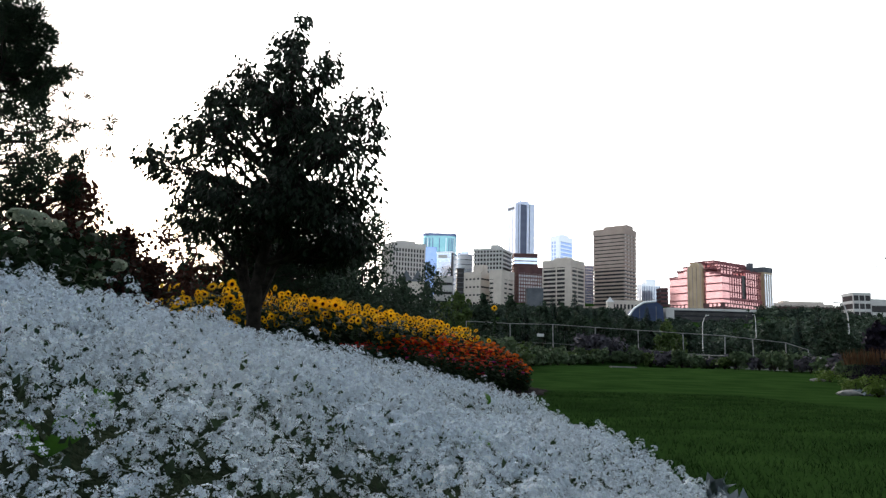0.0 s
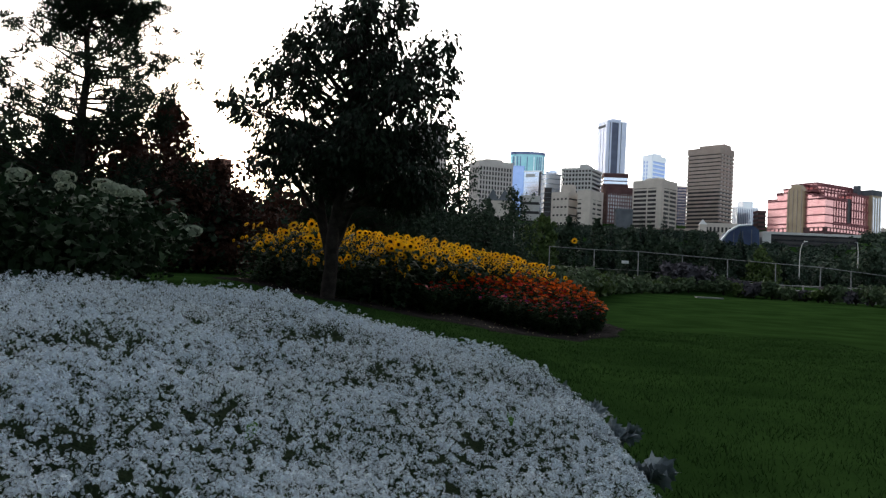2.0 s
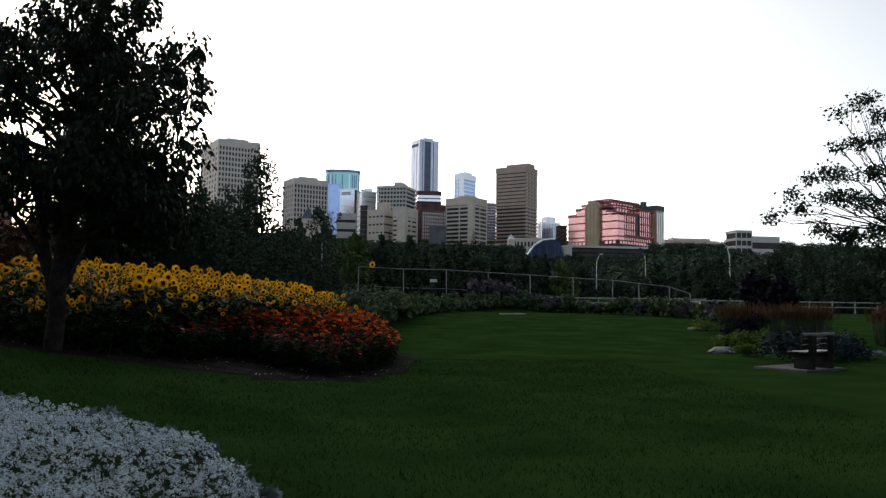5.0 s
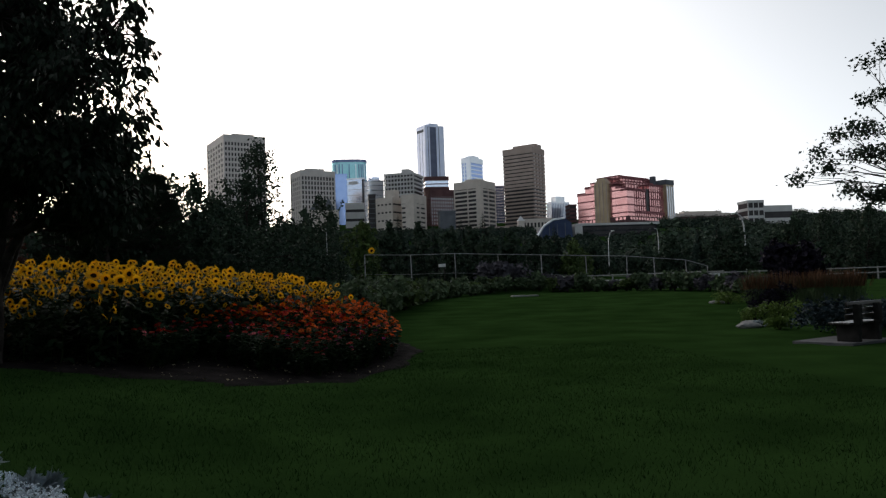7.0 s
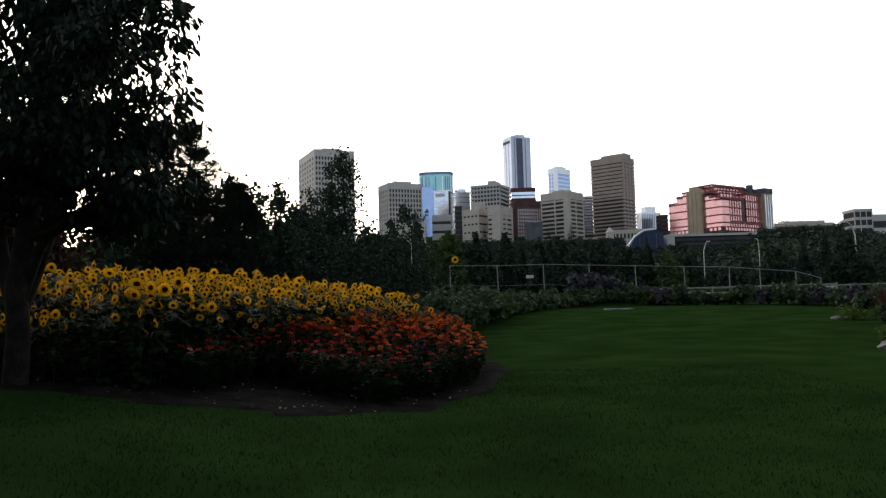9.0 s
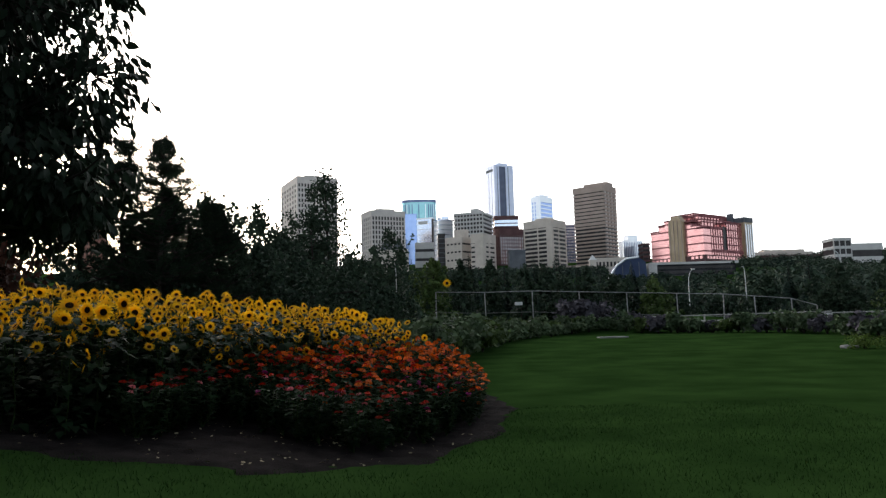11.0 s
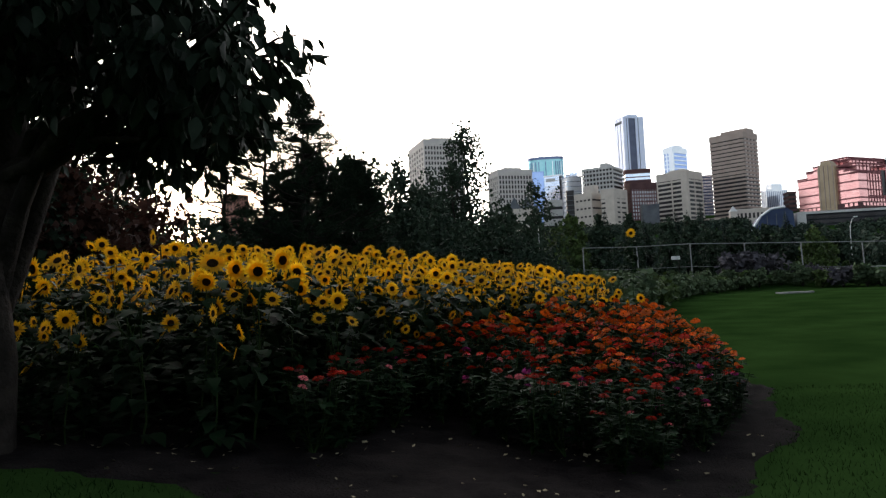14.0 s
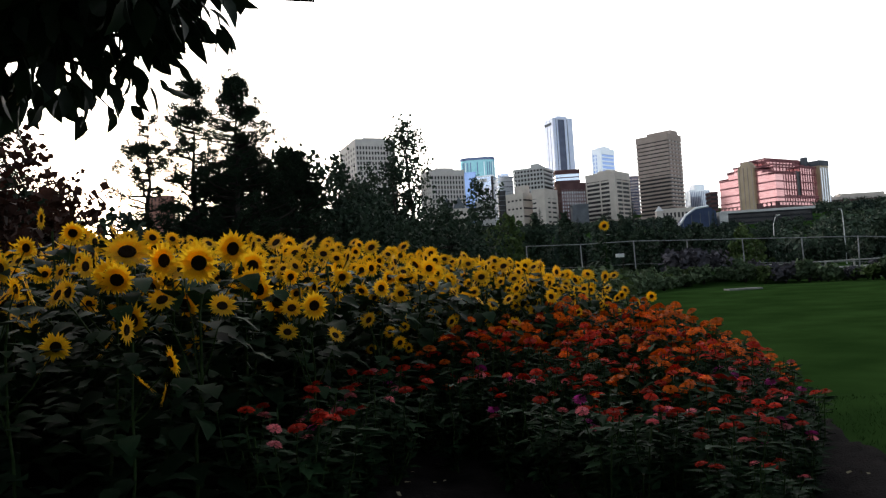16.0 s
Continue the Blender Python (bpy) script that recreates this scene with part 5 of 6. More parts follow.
# marker stake and flat cover at the lawn's far edge
st = thing("marker_stake", "thin pale wooden stake at the lawn's edge", "stake", (8.9, 60.8, gz(8.9, 60.8)))
part("post", boxed(-0.06, 0.06, -0.06, 0.06, -0.2, 1.25, 0.008), M_STONE, st)
solid("lawn_cover", boxed(-0.9, 0.9, -0.5, 0.5, -0.05, 0.05, 0.02), M_STONE, "flat pale cover set in the lawn", "utility cover", (13.4, 55.5, gz(13.4, 55.5) + 0.03))

# ---- fence, rails, lamps ----
fence = thing("site_fence", "temporary steel fence of tall panels", "fence", (0, 0, 0))
px_ = [(2.5, 71.8), (6.6, 71.2), (10.55, 70.7), (14.4, 70.2), (18.0, 68.8), (21.6, 67.3), (24.8, 65.9), (26.7, 64.7), (29.1, 63.8), (30.7, 63.2)]
tops = [4.58, 4.43, 4.42, 4.22, 4.00, 3.76, 3.56, 3.30, 3.02, 2.45]
for (x_, y_), tp in zip(px_, tops):
    part("post", mesh_np("post", *tube([(x_ + 0.07 * math.sin(5 * x_), y_, gz(x_, y_) - 0.3), (x_, y_, tp)], [0.05, 0.045], 8), [M_FENCE]), None, fence)
for (a, ta), (b, tb) in zip(zip(px_, tops), list(zip(px_, tops))[1:]):
    for o, r_ in ((0, 0.034), (-1.75, 0.016)):
        part("rail", mesh_np("rail", *tube([(*a, ta + o), (*b, tb + o)], [r_, r_], 6), [M_FENCE]), None, fence)
    wires = []
    for k_ in range(1, 18):
        q = k_ / 18
        x_, y_ = a[0] + (b[0] - a[0]) * q, a[1] + (b[1] - a[1]) * q
        wires.append(tube([(x_, y_, ta + (tb - ta) * q - 1.75), (x_, y_, ta + (tb - ta) * q)], [0.0015, 0.0015], 3))
    v, f, _ = joined(*wires)
    tagged(part("wire_infill", mesh_np("wires", v, f, [M_FENCE]), None, fence), kind="stuff")

def guard_rail(a, b, h, n_, label, top=None):
    t = thing("guard_rail", label, "railing")
    pa, pb = np.array([*a, gz(*a)]), np.array([*b, gz(*b)])
    rise_ = (lambda x, y: gz(x, y) + h) if top is None else (lambda x, y: top)
    for k_ in range(n_ + 1):
        p = pa + (pb - pa) * k_ / n_
        p[2] = gz(p[0], p[1])
        bm = boxed(p[0] - 0.06, p[0] + 0.06, p[1] - 0.06, p[1] + 0.06, p[2] - 0.3, rise_(p[0], p[1]), 0.01)
        part("post", bm, M_STONE, t)
    for o in (-0.1, -0.62):
        q = [pa + (pb - pa) * k_ / n_ for k_ in range(n_ + 1)]
        part("rail", mesh_np("rail", *tube([(p[0], p[1] - 0.1, rise_(p[0], p[1]) + o) for p in q], [0.06] * len(q), 6), [M_STONE]), None, t)
guard_rail((19.5, 80), (37, 73), 1.35, 9, "white painted railing along the far path", 2.15)
guard_rail((37, 75.5), (62, 74.5), 1.4, 10, "white painted railing along the far path", 2.05)
guard_rail((62, 74.5), (84, 73), 1.4, 9, "white painted railing along the far path", 2.05)
solid("roadside_barrier", boxed(-4.5, 4.5, -0.25, 0.25, -0.3, 0.85, 0.08), M_CONCRETE, "long grey concrete barrier beside the path", "barrier", (27.5, 66.5, gz(27.5, 66.5))).rotation_euler[2] = radians(-27)
sg = thing("white_board", "small white board leaning at the fence's end", "sign board", (30.4, 61.9, gz(30.4, 61.9)), rz=-12)
part("board", boxed(-0.65, 0.65, -0.03, 0.03, 0.45, 1.15, 0.01), M_WHITE, sg)
for x_ in (-0.5, 0.5):
    part("leg", boxed(x_ - 0.03, x_ + 0.03, 0.031, 0.09, -0.1, 1.1), M_STEEL, sg)
sg2 = thing("white_board", "small white board on legs behind the border", "sign board", (9.2, 69.2, gz(9.2, 69.2)), rz=5)
part("board", boxed(-0.32, 0.32, -0.03, 0.03, 1.35, 1.62, 0.01), M_WHITE, sg2)
part("leg", boxed(0.2, 0.25, 0.031, 0.08, -0.1, 1.55), M_BARK, sg2)

def street_lamp(at, h, arm, label, r=0.1, head=0.9):
    t = thing("street_lamp", label, "street lamp", at)
    pts_ = [(0, 0, -0.3), (0, 0, h * 0.55), (-arm * 0.05, 0, h * 0.8), (-arm * 0.35, 0, h * 0.95), (-arm * 0.8, 0, h), (-arm, 0, h)]
    part("pole", mesh_np("pole", *tube(pts_, np.linspace(r, r * 0.6, 6), 8), [M_STEEL], smooth=True), None, t)
    part("lamp_head", boxed(-arm - head, -arm, -0.2 * head, 0.2 * head, h - 0.13 * head, h + 0.11 * head, 0.05 * head), M_WHITE, t)
street_lamp((69.8, 129.2, gz(69.8, 129.2)), 10.8, 1.6, "tall pale steel street lamp with a curved arm", 0.13)
street_lamp((68.4, 197.5, gz(68.4, 197.5)), 11.5, -1.8, "tall steel street lamp with a curved arm", 0.11)
street_lamp((60.5, 145, gz(60.5, 145)), 9.4, 0.3, "slim steel lamp pole", 0.09, 0.35)
street_lamp((-1.0, 76, gz(-1.0, 76)), 5.4, 0.1, "slim steel lamp pole among trees", 0.035, 0.1)
street_lamp((-16.6, 44.0, gz(-16.6, 44.0)), 2.4, 0.1, "short pale lamp pole beside the path", 0.05)
pv = [(-40, 47), (-15.0, 45.2), (-13.5, 47.5), (-14.5, 52), (-40, 54)]
bm = bmesh.new()
bm.faces.new([bm.verts.new((x_, y_, gz(x_, y_) + 0.05)) for x_, y_ in pv])
solid("pavement", bm, M_ASPHALT, "grey paved path beyond the lawn", "pavement", kind="structure")
guard_rail((-30, 55.5), (-14, 53.5), 0.9, 8, "pale low railing beside the path")

# ---- the city ----
def building(name, label, x0, x1, y, z1, split=None, angle=25, floors=0, band=0.45, piers=(0, 0), core=M_DKGLASS, skin=M_BEIGE, roof=0.0, crown=None, depth=30, proud=0.5, base=None, pier_mat=None, pier_w=0.4, corner_w=0.0):
    """A block whose nearest upright edge stands at split: glass core, floor bands and piers proud of it, roof storey."""
    g0 = min(gz(x0, y), gz(x1, y)) - 2 if base is None else base
    if split is None:
        wl_, wr_, al = 0.01, 0, 0
        al = 0.0
        wl_, wr_, corner = x1 - x0, depth, x1
    else:
        al = radians(angle)
        ca, sa = math.cos(al), math.sin(al)
        wl_, wr_, corner = (split - x0) / (ca + x0 / y * sa), (x1 - split) / max(sa - x1 / y * ca, 0.15), split
    t = thing(name, label, "building", (corner, y, g0), rz=-math.degrees(al))
    h = z1 - g0
    # local axes: -x along the left-hand face, +y along the right-hand face, the nearest edge at the origin
    part("glazing", boxed(-wl_ + proud, -proud, proud, wr_ - proud, 0, h - 0.5), core, t)
    if floors:
        st_ = h / floors
        for k_ in range(floors):
            z = h - st_ * k_
            q = band if np.isscalar(band) else (band[0] if k_ < floors * 0.45 else band[1])
            part("floor_band", boxed(-wl_, 0, 0, wr_, z - st_ * q, z - 0.02), skin, t)
    for side, n_ in enumerate(piers):
        if not n_:
            continue
        ln_ = wl_ if side == 0 else wr_
        w = ln_ / n_ * pier_w
        slim = boxed(-w / 2, w / 2, -0.06, proud + 0.3, 0, h - 0.3)
        data = bpy.data.meshes.new("pier"); slim.to_mesh(data); slim.free()
        for k_ in range(n_ + 1):
            c = k_ * (ln_ - w) / n_ + w / 2
            pr = part("pier", data, pier_mat or skin, t)
            pr.matrix_basis = pose(-c, 0, 0) if side == 0 else pose(0, c, 0, 0, 0, 90)
    if roof:
        part("parapet", boxed(-wl_ - 0.08, 0.08, -0.08, wr_ + 0.08, h - roof, h), skin, t)
    if corner_w:
        part("corner_pier", boxed(-corner_w, 0.12, -0.12, corner_w * 0.6, 0, h - 0.2), skin, t)
    if crown:
        a, b, up = crown
        part("roof_plant", boxed(-wl_ * b, -wl_ * a, wr_ * 0.25, wr_ * 0.75, h - 0.4, h + up), skin, t)
    return t

building("office_tower", "pale beige office tower with a grid of small windows", -157.2, -94, 850, 178, -139, 65, 19, 0.40, (6, 13), skin=M_BEIGE, roof=8, crown=(0.1, 0.7, 3), pier_w=0.42, proud=0.7)
building("office_block", "beige office block with deep square windows", -63.8, -17.4, 800, 129, -53, 65, 14, 0.30, (5, 11), skin=M_BEIGE, roof=6, crown=(0.2, 0.5, 3), pier_w=0.40, proud=0.8)
building("glass_block", "blue glass block before the teal tower", -22, -6, 960, 148.5, None, floors=0, core=M_SKYGLASS, roof=1.2, skin=M_SKYGLASS)
wh_ = building("office_block", "low white glass office block with a plain sign", -6.4, 16, 900, 134.5, 13.2, 20, 9, 0.07, core=M_PALEBLUE, skin=M_WHITEF, roof=1.5)
part("sign_panel", boxed(-18, -7, -0.6, -0.1, 134.5 - wh_.location.z - 7.5, 134.5 - wh_.location.z - 4), M_WHITE, wh_)
part("dark_edge", boxed(-1.6, 0.3, -0.3, 6, 0, 134.5 - wh_.location.z - 2), M_DKGLASS, wh_)
building("office_block", "low white glass office block with a dark roof house", 13.6, 37, 880, 128.8, 19, 70, 10, 0.12, core=M_WHITEF, skin=M_PALEBLUE, roof=1.5, crown=(0.1, 0.9, 4))
building("office_block", "low white block with a slanting roof edge", -8.4, 13.4, 870, 101, None, floors=3, band=0.7, core=M_DKGLASS, skin=M_GREYF, depth=18)
building("dark_block", "narrow dark glass block", 15.8, 24.2, 780, 99.5, None, floors=9, band=0.12, core=M_DKGLASS, skin=M_SLATE, depth=14)
building("apartment_block", "grey apartment block with rows of balconies", 35.8, 80.6, 850, 132.5, 69, 22, 14, 0.40, (9, 0), skin=M_GREYF, roof=2.5, crown=(0.25, 0.5, 5.5), pier_w=0.28, proud=1.4)
building("office_block", "tan concrete block with plain walls", 23.2, 49.4, 762, 94.0, 40, 40, 5, 0.78, (4, 0), skin=M_TAN, roof=6, crown=(0.0, 0.55, 7.5), pier_w=0.35)
building("office_block", "tan concrete block with window bands round the corner", 48.2, 73, 750, 95, 60.3, 35, 9, 0.62, (0, 2), skin=M_TAN, roof=9, pier_w=0.2, corner_w=9.5)
sk_ = building("skyscraper", "tall blue glass skyscraper with pale upright stripes", 86.9, 123.5, 1000, 219, 98.5, 65, 0, 0, core=M_STEELBLUE, skin=M_PALEFIN, roof=2.2, crown=(0.1, 0.6, 3))
sk_h = 219 - sk_.location.z
sk_l, sk_r = 11.6 / (math.cos(radians(65)) + 0.0869 * math.sin(radians(65))), 25.0 / (math.sin(radians(65)) - 0.1235 * math.cos(radians(65)))
for side, a0, a1 in ((0, 0.03, 0.30), (0, 0.36, 0.62), (0, 0.68, 1.0), (1, 0.0, 0.13), (1, 0.17, 0.24), (1, 0.58, 0.70), (1, 0.74, 1.0)):
    if side:
        part("stripe", boxed(-0.2, 0.35, sk_r * a0, sk_r * a1, 0, sk_h - 1), M_PALEFIN, sk_)
    else:
        part("stripe", boxed(-sk_l * a1, -sk_l * a0, -0.35, 0.2, 0, sk_h - 1), M_PALEFIN, sk_)
part("name_band", boxed(-sk_l * 0.95, -sk_l * 0.15, -0.6, -0.3, sk_h - 9, sk_h - 5.5), M_SLATE, sk_)
building("brick_block", "dark red brick block with rows of windows", 85, 119, 880, 116.5, 90, 70, 11, 0.4, (3, 10), skin=M_DKRED, roof=8, core=M_WHITEF, pier_w=0.5)
rt_ = building("brick_tower", "dark red brick tower with a glazed top", 86, 115, 895, 133.5, None, skin=M_DKRED, core=M_PALEBLUE, roof=5, depth=20)
part("brick_body", boxed(-29.2, 0.1, -0.1, 20, 0, 121 - rt_.location.z), M_DKRED, rt_)
part("red_band", boxed(-29.1, 0.05, -0.05, 20, 124 - rt_.location.z, 125 - rt_.location.z), M_DKRED, rt_)
building("blank_block", "plain grey windowless block", 87, 104, 760, 78.5, None, skin=M_SLATE, core=M_SLATE, roof=1, depth=18)
building("office_block", "brown concrete office block with long window bands", 105, 149, 780, 112, 134, 40, 13, 0.42, (2, 2), skin=M_TAN, roof=8, crown=(0.25, 0.7, 3), corner_w=6.5, proud=0.8, pier_w=0.06)
building("glass_tower", "pale glass tower with a rounded top", 152.7, 184, 1050, 183.5, 165, 45, 18, 0.30, (3, 0), core=M_SKYGLASS, skin=M_WHITEF, roof=8, crown=(0.1, 0.9, 3), corner_w=5)
building("glass_slab", "pale blue glass slab", 171.5, 183, 900, 122, None, floors=14, band=0.6, core=M_BLUEGLASS, skin=M_PALEBLUE, depth=20)
bt_ = building("brown_tower", "tall brown concrete tower with dark window bands", 166, 213.6, 820, 154.5, 199.5, 40, 23, (0.72, 0.48), (0, 0), skin=M_BROWN, roof=6, crown=(0.0, 0.75, 4), proud=0.7)
sill_ = bpy.data.meshes.new("sill")
sill_bm = boxed(-0.2, 0.5, -1.5, 1.5, -0.55, 0.55); sill_bm.to_mesh(sill_); sill_bm.free()
sill_.materials.append(M_BEIGE)
bt_h, bt_r = 154.5 - bt_.location.z, 14.1 / (math.sin(radians(40)) - 0.26 * math.cos(radians(40)))
for k_ in range(22):
    for q in (0.14, 0.38, 0.62, 0.86):
        part("sill", sill_, None, bt_).location = (0, bt_r * q, bt_h - 8 - k_ * bt_h / 23)
building("striped_block", "small pale block with upright stripes", 234.2, 263, 900, 101, 240, 70, 0, 0, (3, 11), core=M_BLUEGLASS, skin=M_WHITEF, roof=2, pier_w=0.5, crown=(0.0, 1.0, 6.5))
building("dark_block", "small dark block behind the pink centre", 257, 266, 880, 95, None, floors=5, band=0.5, skin=M_DKRED, depth=18)
building("brick_tower", "red brick apartment tower by the sunset", -269, -245, 600, 91, -252, 30, 13, 0.5, (5, 3), skin=M_REDBRICK, roof=2, pier_w=0.5)
teal = thing("teal_tower", "teal glass tower with rounded ends", "building", (-3.5, 1000, 85))
def slab_round(w, d, z0, z1, n_=28):
    bm_ = bmesh.new()
    ring = [(w / 2 * math.copysign(abs(math.cos(a)) ** 0.55, math.cos(a)), d / 2 * math.copysign(abs(math.sin(a)) ** 0.8, math.sin(a))) for a in (math.tau * i / n_ for i in range(n_))]
    lo = [bm_.verts.new((x_, y_, z0)) for x_, y_ in ring]; hi = [bm_.verts.new((x_, y_, z1)) for x_, y_ in ring]
    for i in range(n_):
        bm_.faces.new((lo[i], lo[(i + 1) % n_], hi[(i + 1) % n_], hi[i]))
    bm_.faces.new(hi); bm_.faces.new(lo[::-1])
    return bm_
part("glazing", slab_round(46, 26, 0, 83), M_TEAL, teal)
part("crown_band", slab_round(47, 27, 83, 86.5), M_BLUEGLASS, teal)
for i in range(17):
    a = math.pi + math.pi * (i + 0.5) / 17
    x_, y_ = 22.2 * math.copysign(abs(math.cos(a)) ** 0.55, math.cos(a)), 13.3 * -abs(math.sin(a)) ** 0.8
    part("mullion", boxed(x_ - 0.55, x_ + 0.55, y_ - 0.5, y_ + 0.5, 20, 80), M_WHITEF if i % 4 == 1 else M_BLUEGLASS, teal)

# the stepped pink mirror-glass centre
pk = thing("pink_centre", "stepped pink mirror-glass government centre", "building", (262, 700, 55), rz=-55)
def pink_block(x0, x1, y0, y1, h, mull=0, front=0):
    """A glazed block with dark floor bands and, where wanted, fine uprights on its two seen faces."""
    b = part("block", boxed(x0 + 0.4, x1 - 0.4, y0 + 0.4, y1 - 0.4, 0, h), M_PINK, pk)
    part("parapet", boxed(x0, x1, y0, y1, h - 1.4, h + 0.02), M_PINKBAND, b)
    for k_ in range(1, int((h - 3) / 7.3) + 1):
        part("floor_band", boxed(x0, x1, y0, y1, 5.6 + k_ * 7.3 - 1.2, 5.6 + k_ * 7.3), M_PINKBAND, b)
    bm_ = bmesh.new()
    for k_ in range(mull + 1 if mull else 0):
        c = y0 + (y1 - y0) * k_ / mull
        box(bm_, x1 - 0.4, x1 + 0.12, c - 0.2, c + 0.2, 6, h - 0.2)
    for k_ in range(front + 1 if front else 0):
        c = x0 + (x1 - x0) * k_ / front
        box(bm_, c - 0.15, c + 0.15, y0 - 0.12, y0 + 0.4, 6, h - 0.2)
    if mull or front:
        part("mullions", bm_, M_PINKBAND, b)
    else:
        bm_.free()
for x0_, x1_, y0_, y1_, h_, mu_, fr_n in ((-61, -50, 0.5, 40, 36.5, 0, 0), (-51, -43.4, 0.3, 40, 41.0, 0, 0), (-44, -36, 0.1, 44, 45.5, 0, 0), (-37, -27, 2, 48, 49.0, 0, 0),
                                          (-20.5, -13, 0.2, 40, 39.5, 0, 0), (-13.6, -7, 0, 40, 37.5, 0, 0), (-7.6, 0, -0.2, 12, 34.5, 0, 0),
                                          (-20, -3.0, 8, 15, 36.0, 2, 0), (-20, -2.0, 14.8, 34, 36.3, 5, 0), (-20, -2.2, 41, 67, 41.5, 7, 0), (-20, -1.6, 14.4, 68, 14.5, 14, 0),
                                          (-26, -9, 11, 70, 44.5, 12, 4), (-31, -14, 14, 74, 48.5, 12, 4), (-37, -21, 17, 70, 52.0, 12, 4)):
    pink_block(x0_, x1_, y0_, y1_, h_, mu_, fr_n)
part("dark_recess", boxed(-12, -2.9, 33.9, 41.1, 14, 37), M_DKGLASS, pk, "dark recess between the glazed bays")
bay = bmesh.new()
prof_ = [(-37, 0), (-20.4, 0), (-20.4, 42), (-25.5, 48), (-32, 48), (-37, 42)]
fa_ = [bay.verts.new((x_, -2.5, z_)) for x_, z_ in prof_]; fb_ = [bay.verts.new((x_, 4, z_)) for x_, z_ in prof_]
for i in range(6):
    bay.faces.new((fa_[i], fb_[i], fb_[(i + 1) % 6], fa_[(i + 1) % 6]))
bay.faces.new(fa_); bay.faces.new(fb_[::-1])
bmesh.ops.recalc_face_normals(bay, faces=bay.faces)
part("atrium_bay", bay, M_OCHRE, pk, "tan glass atrium bay")
for k_ in range(4):
    part("bay_rib", boxed(-35.6 + k_ * 4.4, -35.0 + k_ * 4.4, -2.9, -2.4, 0, 44), M_BROWN, pk)
part("base_arcade", boxed(-60, 1.2, -1.2, 60, 0, 8.6), M_DKRED, pk)
arc_ = bpy.data.meshes.new("arcade_pane")
arc_bm = boxed(-1.5, 1.5, -0.25, 0.25, -1.3, 1.3); arc_bm.to_mesh(arc_); arc_bm.free()
arc_.materials.append(M_PINK)
for k_ in range(13):
    if not 3 <= k_ <= 7:
        part("arcade_pane", arc_, None, pk).location = (-3 - k_ * 4.5, -1.3, 6.4)
    part("arcade_pane", arc_, None, pk).matrix_basis = pose(1.3, 3 + k_ * 4.6, 6.2, 0, 0, 90)
part("corner_tower", boxed(-15, 1, 66.5, 81, 0, 46), M_OCHRE, pk)
for k_ in range(4):
    part("corner_fin", boxed(1.0, 1.7, 67 + k_ * 3.8, 68.6 + k_ * 3.8, 4, 41), M_WHITEF, pk)
part("corner_cap", boxed(-15.5, 1.4, 66.2, 81.3, 43, 48.0), M_SLATE, pk)
part("roof_house", boxed(-13, -8, 59, 63, 36, 52), M_SLATE, pk)
# terraced hall below it, and the sloping glass pavilion
hall = thing("terrace_hall", "long low grey hall with a pale roof edge", "building", (168, 560, 32.8))
part("body", boxed(5, 64, 0.5, 40, -12, 11.5), M_DARKWALL, hall)
part("roof_edge", boxed(0, 66, -0.6, 40, 11.5, 13.2), M_GREYF, hall)
part("end_wall", boxed(-1, 5, -1, 40, -12, 12.6), M_GREYF, hall)
part("terrace", boxed(-12, 50, -14, 0.4, -12, -1.5), M_DARKWALL, hall)
part("terrace_edge", boxed(-12.4, 50.4, -14.5, 0.2, -1.5, -0.7), M_GREYF, hall)
for k_ in range(3):
    part("window_band", boxed(6, 63, 0.1, 0.5, 1.5 + k_ * 3.3, 3.6 + k_ * 3.3), M_DKGLASS, hall)
pav = thing("glass_pavilion", "sloping blue glass pavilion with a white edge", "building", (133, 550, 30))
bm = bmesh.new()
prof = [(0, 0), (3, 7), (8, 14), (15, 18.5), (24, 19.5), (29, 16), (30, 0)]
a_ = [bm.verts.new((x_, 0, z_)) for x_, z_ in prof]; b_ = [bm.verts.new((x_ + 3, 26, z_)) for x_, z_ in prof]
for i in range(len(prof) - 1):
    bm.faces.new((a_[i], a_[i + 1], b_[i + 1], b_[i]))
bm.faces.new(a_[::-1]); bm.faces.new(b_)
part("glazing", bm, M_DARKBLUE, pav)
part("edge_rib", mesh_np("rib", *tube([(x_, -0.3, z_) for x_, z_ in prof[:5]], [0.8] * 5, 6), [M_WHITEF]), None, pav)
for i in range(1, 5):
    part("mullion", boxed(i * 6 - 0.25, i * 6 + 0.25, -0.25, 0.1, 0, 12 + i), M_SLATE, pav)
podium = thing("podium", "long low podium with dark openings", "building", (105, 640, 44))
part("body", boxed(0, 110, 0, 30, -8, 7), M_DARKWALL, podium)
part("roof_edge", boxed(-1, 111, -1, 30, 6.2, 7.6), M_BROWN, podium)
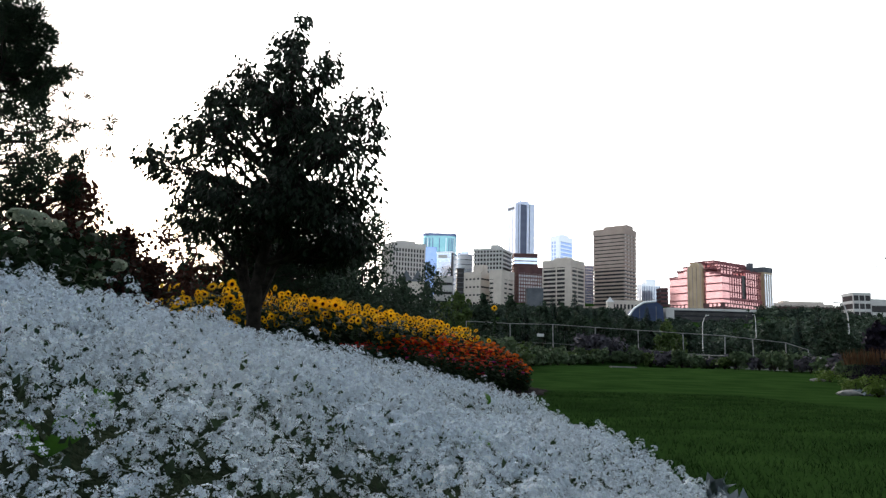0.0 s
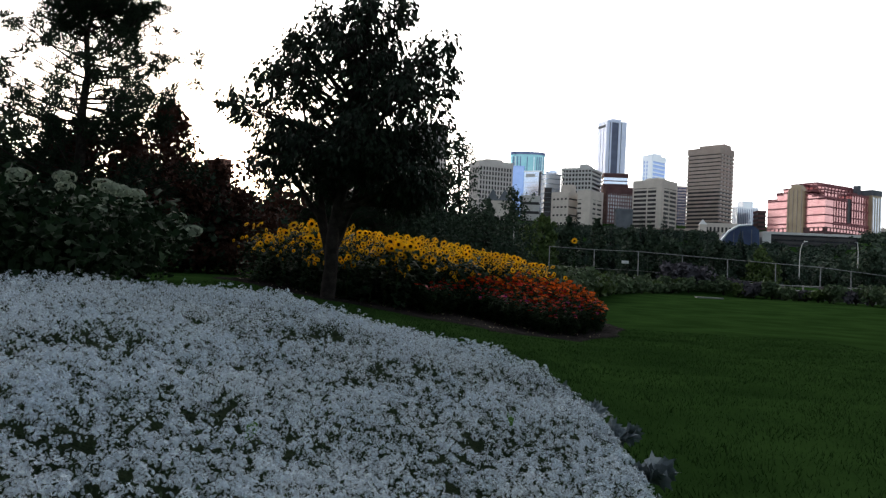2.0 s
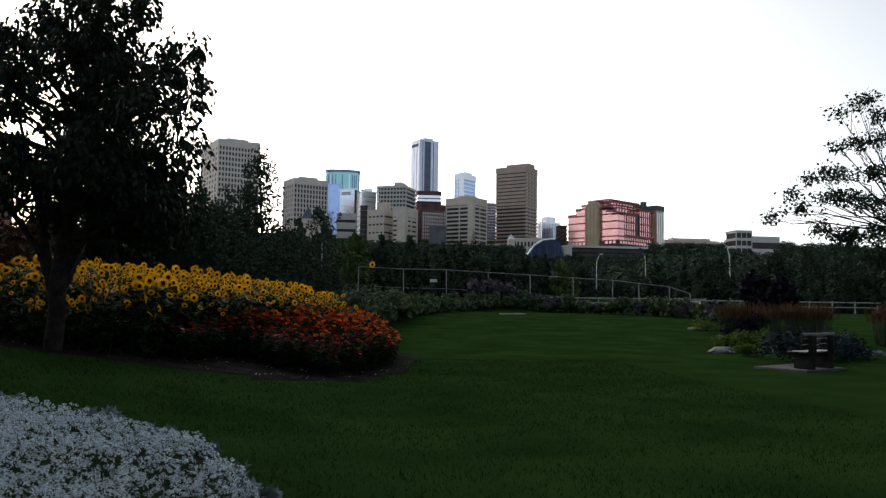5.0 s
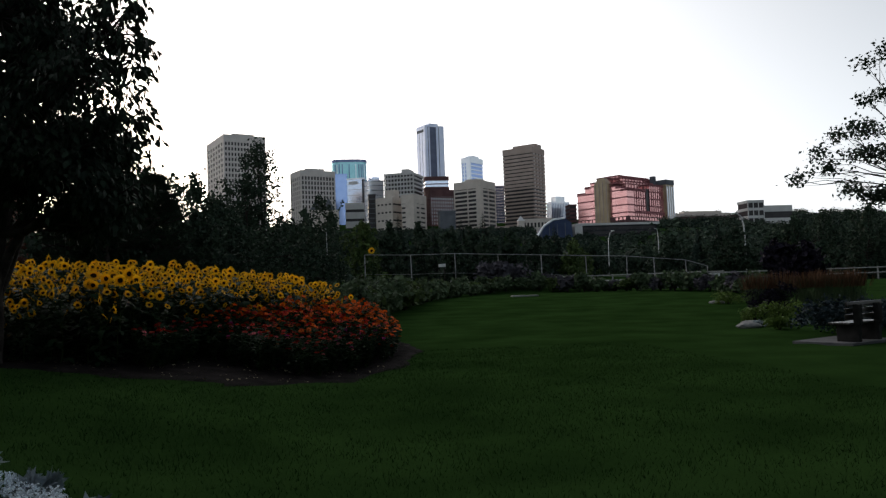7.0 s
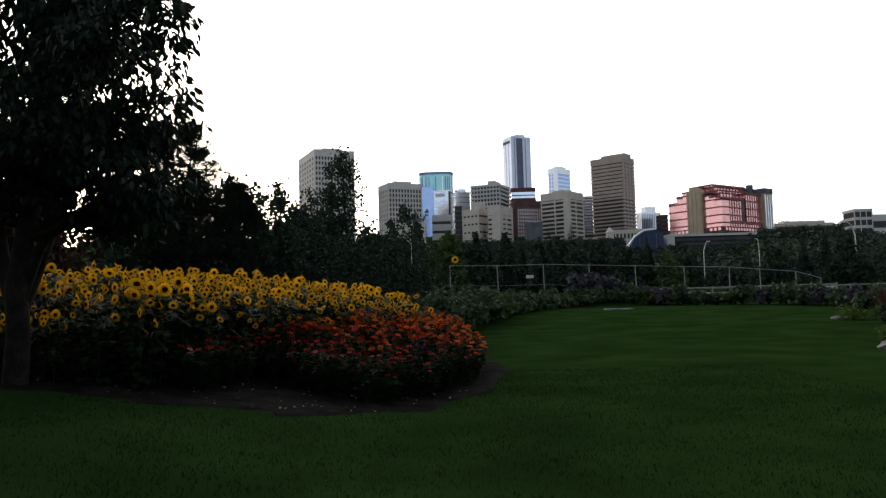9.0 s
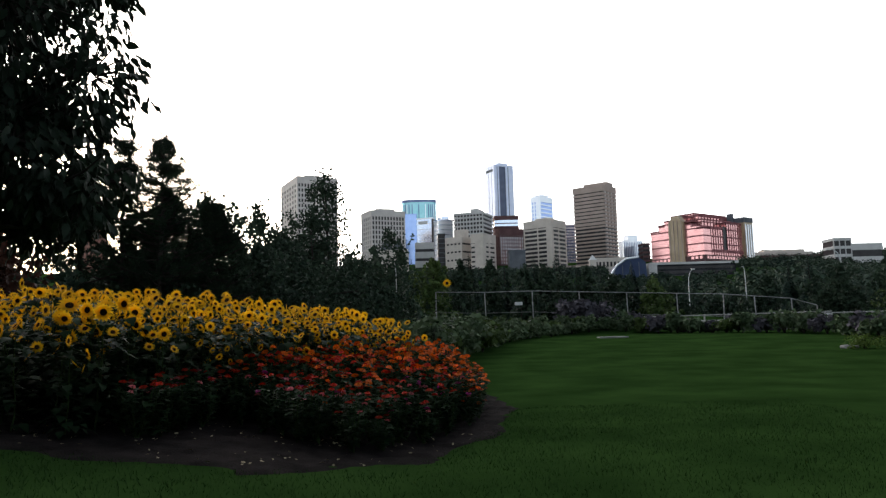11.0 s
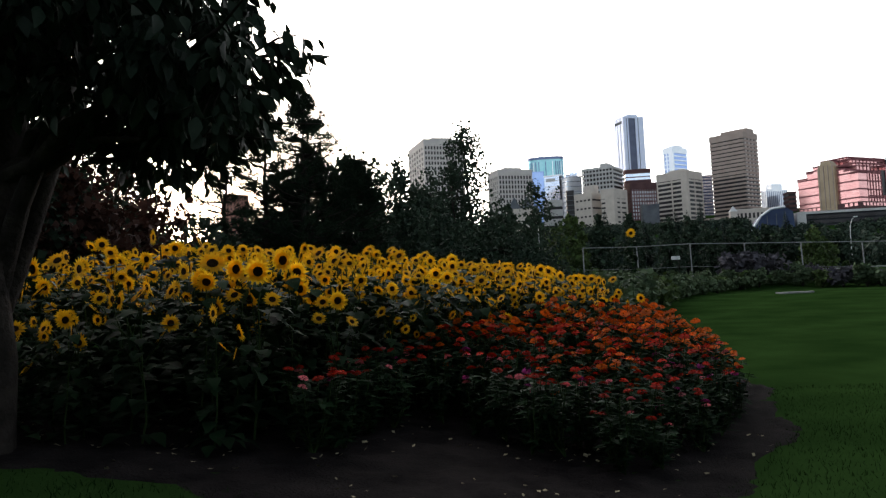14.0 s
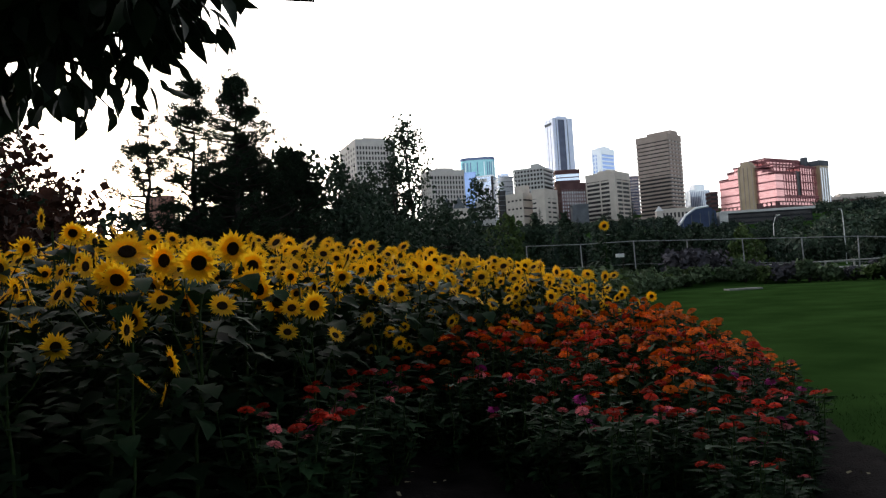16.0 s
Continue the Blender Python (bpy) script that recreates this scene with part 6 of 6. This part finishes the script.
part("floor_band", boxed(-0.5, 110.5, -0.5, 30, 0, 2), M_TAN, podium)
peak = thing("peaked_pavilion", "small white peaked pavilion roof", "building", (141.4, 630, 50))
bm = bmesh.new()
v_ = [bm.verts.new(c) for c in ((-3, -3, 5), (3, -3, 5), (3, 3, 5), (-3, 3, 5), (0, 0, 9.5))]
for q in ((0, 1, 4), (1, 2, 4), (2, 3, 4), (3, 0, 4), (3, 2, 1, 0)):
    bm.faces.new([v_[i] for i in q])
part("roof", bm, M_WHITE, peak)
part("body", boxed(-2.6, 2.6, -2.6, 2.6, -6, 5.0), M_TAN, peak)
building("low_hall", "low tan stone hall with a row of windows", 143, 172, 632, 57, None, floors=2, band=0.45, skin=M_TAN, core=M_DKGLASS, depth=20, piers=(9, 0), pier_w=0.4, proud=0.5, base=42)
building("low_block", "long low brown block on the skyline", 300, 440, 800, 70, None, floors=3, band=0.6, skin=M_DKRED, depth=25, piers=(30, 0), pier_w=0.3)
building("low_block", "low tan block on the skyline", 362, 432, 830, 76, None, floors=2, band=0.6, skin=M_TAN, depth=25, piers=(12, 0), pier_w=0.3, crown=(0.1, 0.75, 3))
building("modern_block", "white modern block with open dark floors", 328.5, 343, 600, 65.3, None, floors=4, band=0.35, skin=M_GREYF, depth=18, piers=(3, 0), pier_w=0.12)
building("low_block", "low grey block on the skyline", 343, 368, 600, 60.5, None, floors=2, band=0.5, skin=M_GREYF, depth=18)
# old hotel roof between the trees
ht = thing("gabled_hotel", "old stone hotel with steep slate roofs", "building", (-44, 760, 60))
part("body", boxed(0, 30, 0, 18, -5, 22), M_TAN, ht)
for x_ in (2, 14):
    bm = bmesh.new()
    v_ = [bm.verts.new(c) for c in ((x_, -1, 22), (x_ + 13, -1, 22), (x_ + 13, 19, 22), (x_, 19, 22), (x_ + 6.5, 2, 34), (x_ + 6.5, 16, 34))]
    for q in ((0, 1, 4), (1, 2, 5, 4), (2, 3, 5), (3, 0, 4, 5), (3, 2, 1, 0)):
        bm.faces.new([v_[i] for i in q])
    part("roof", bm, M_SLATE, ht)
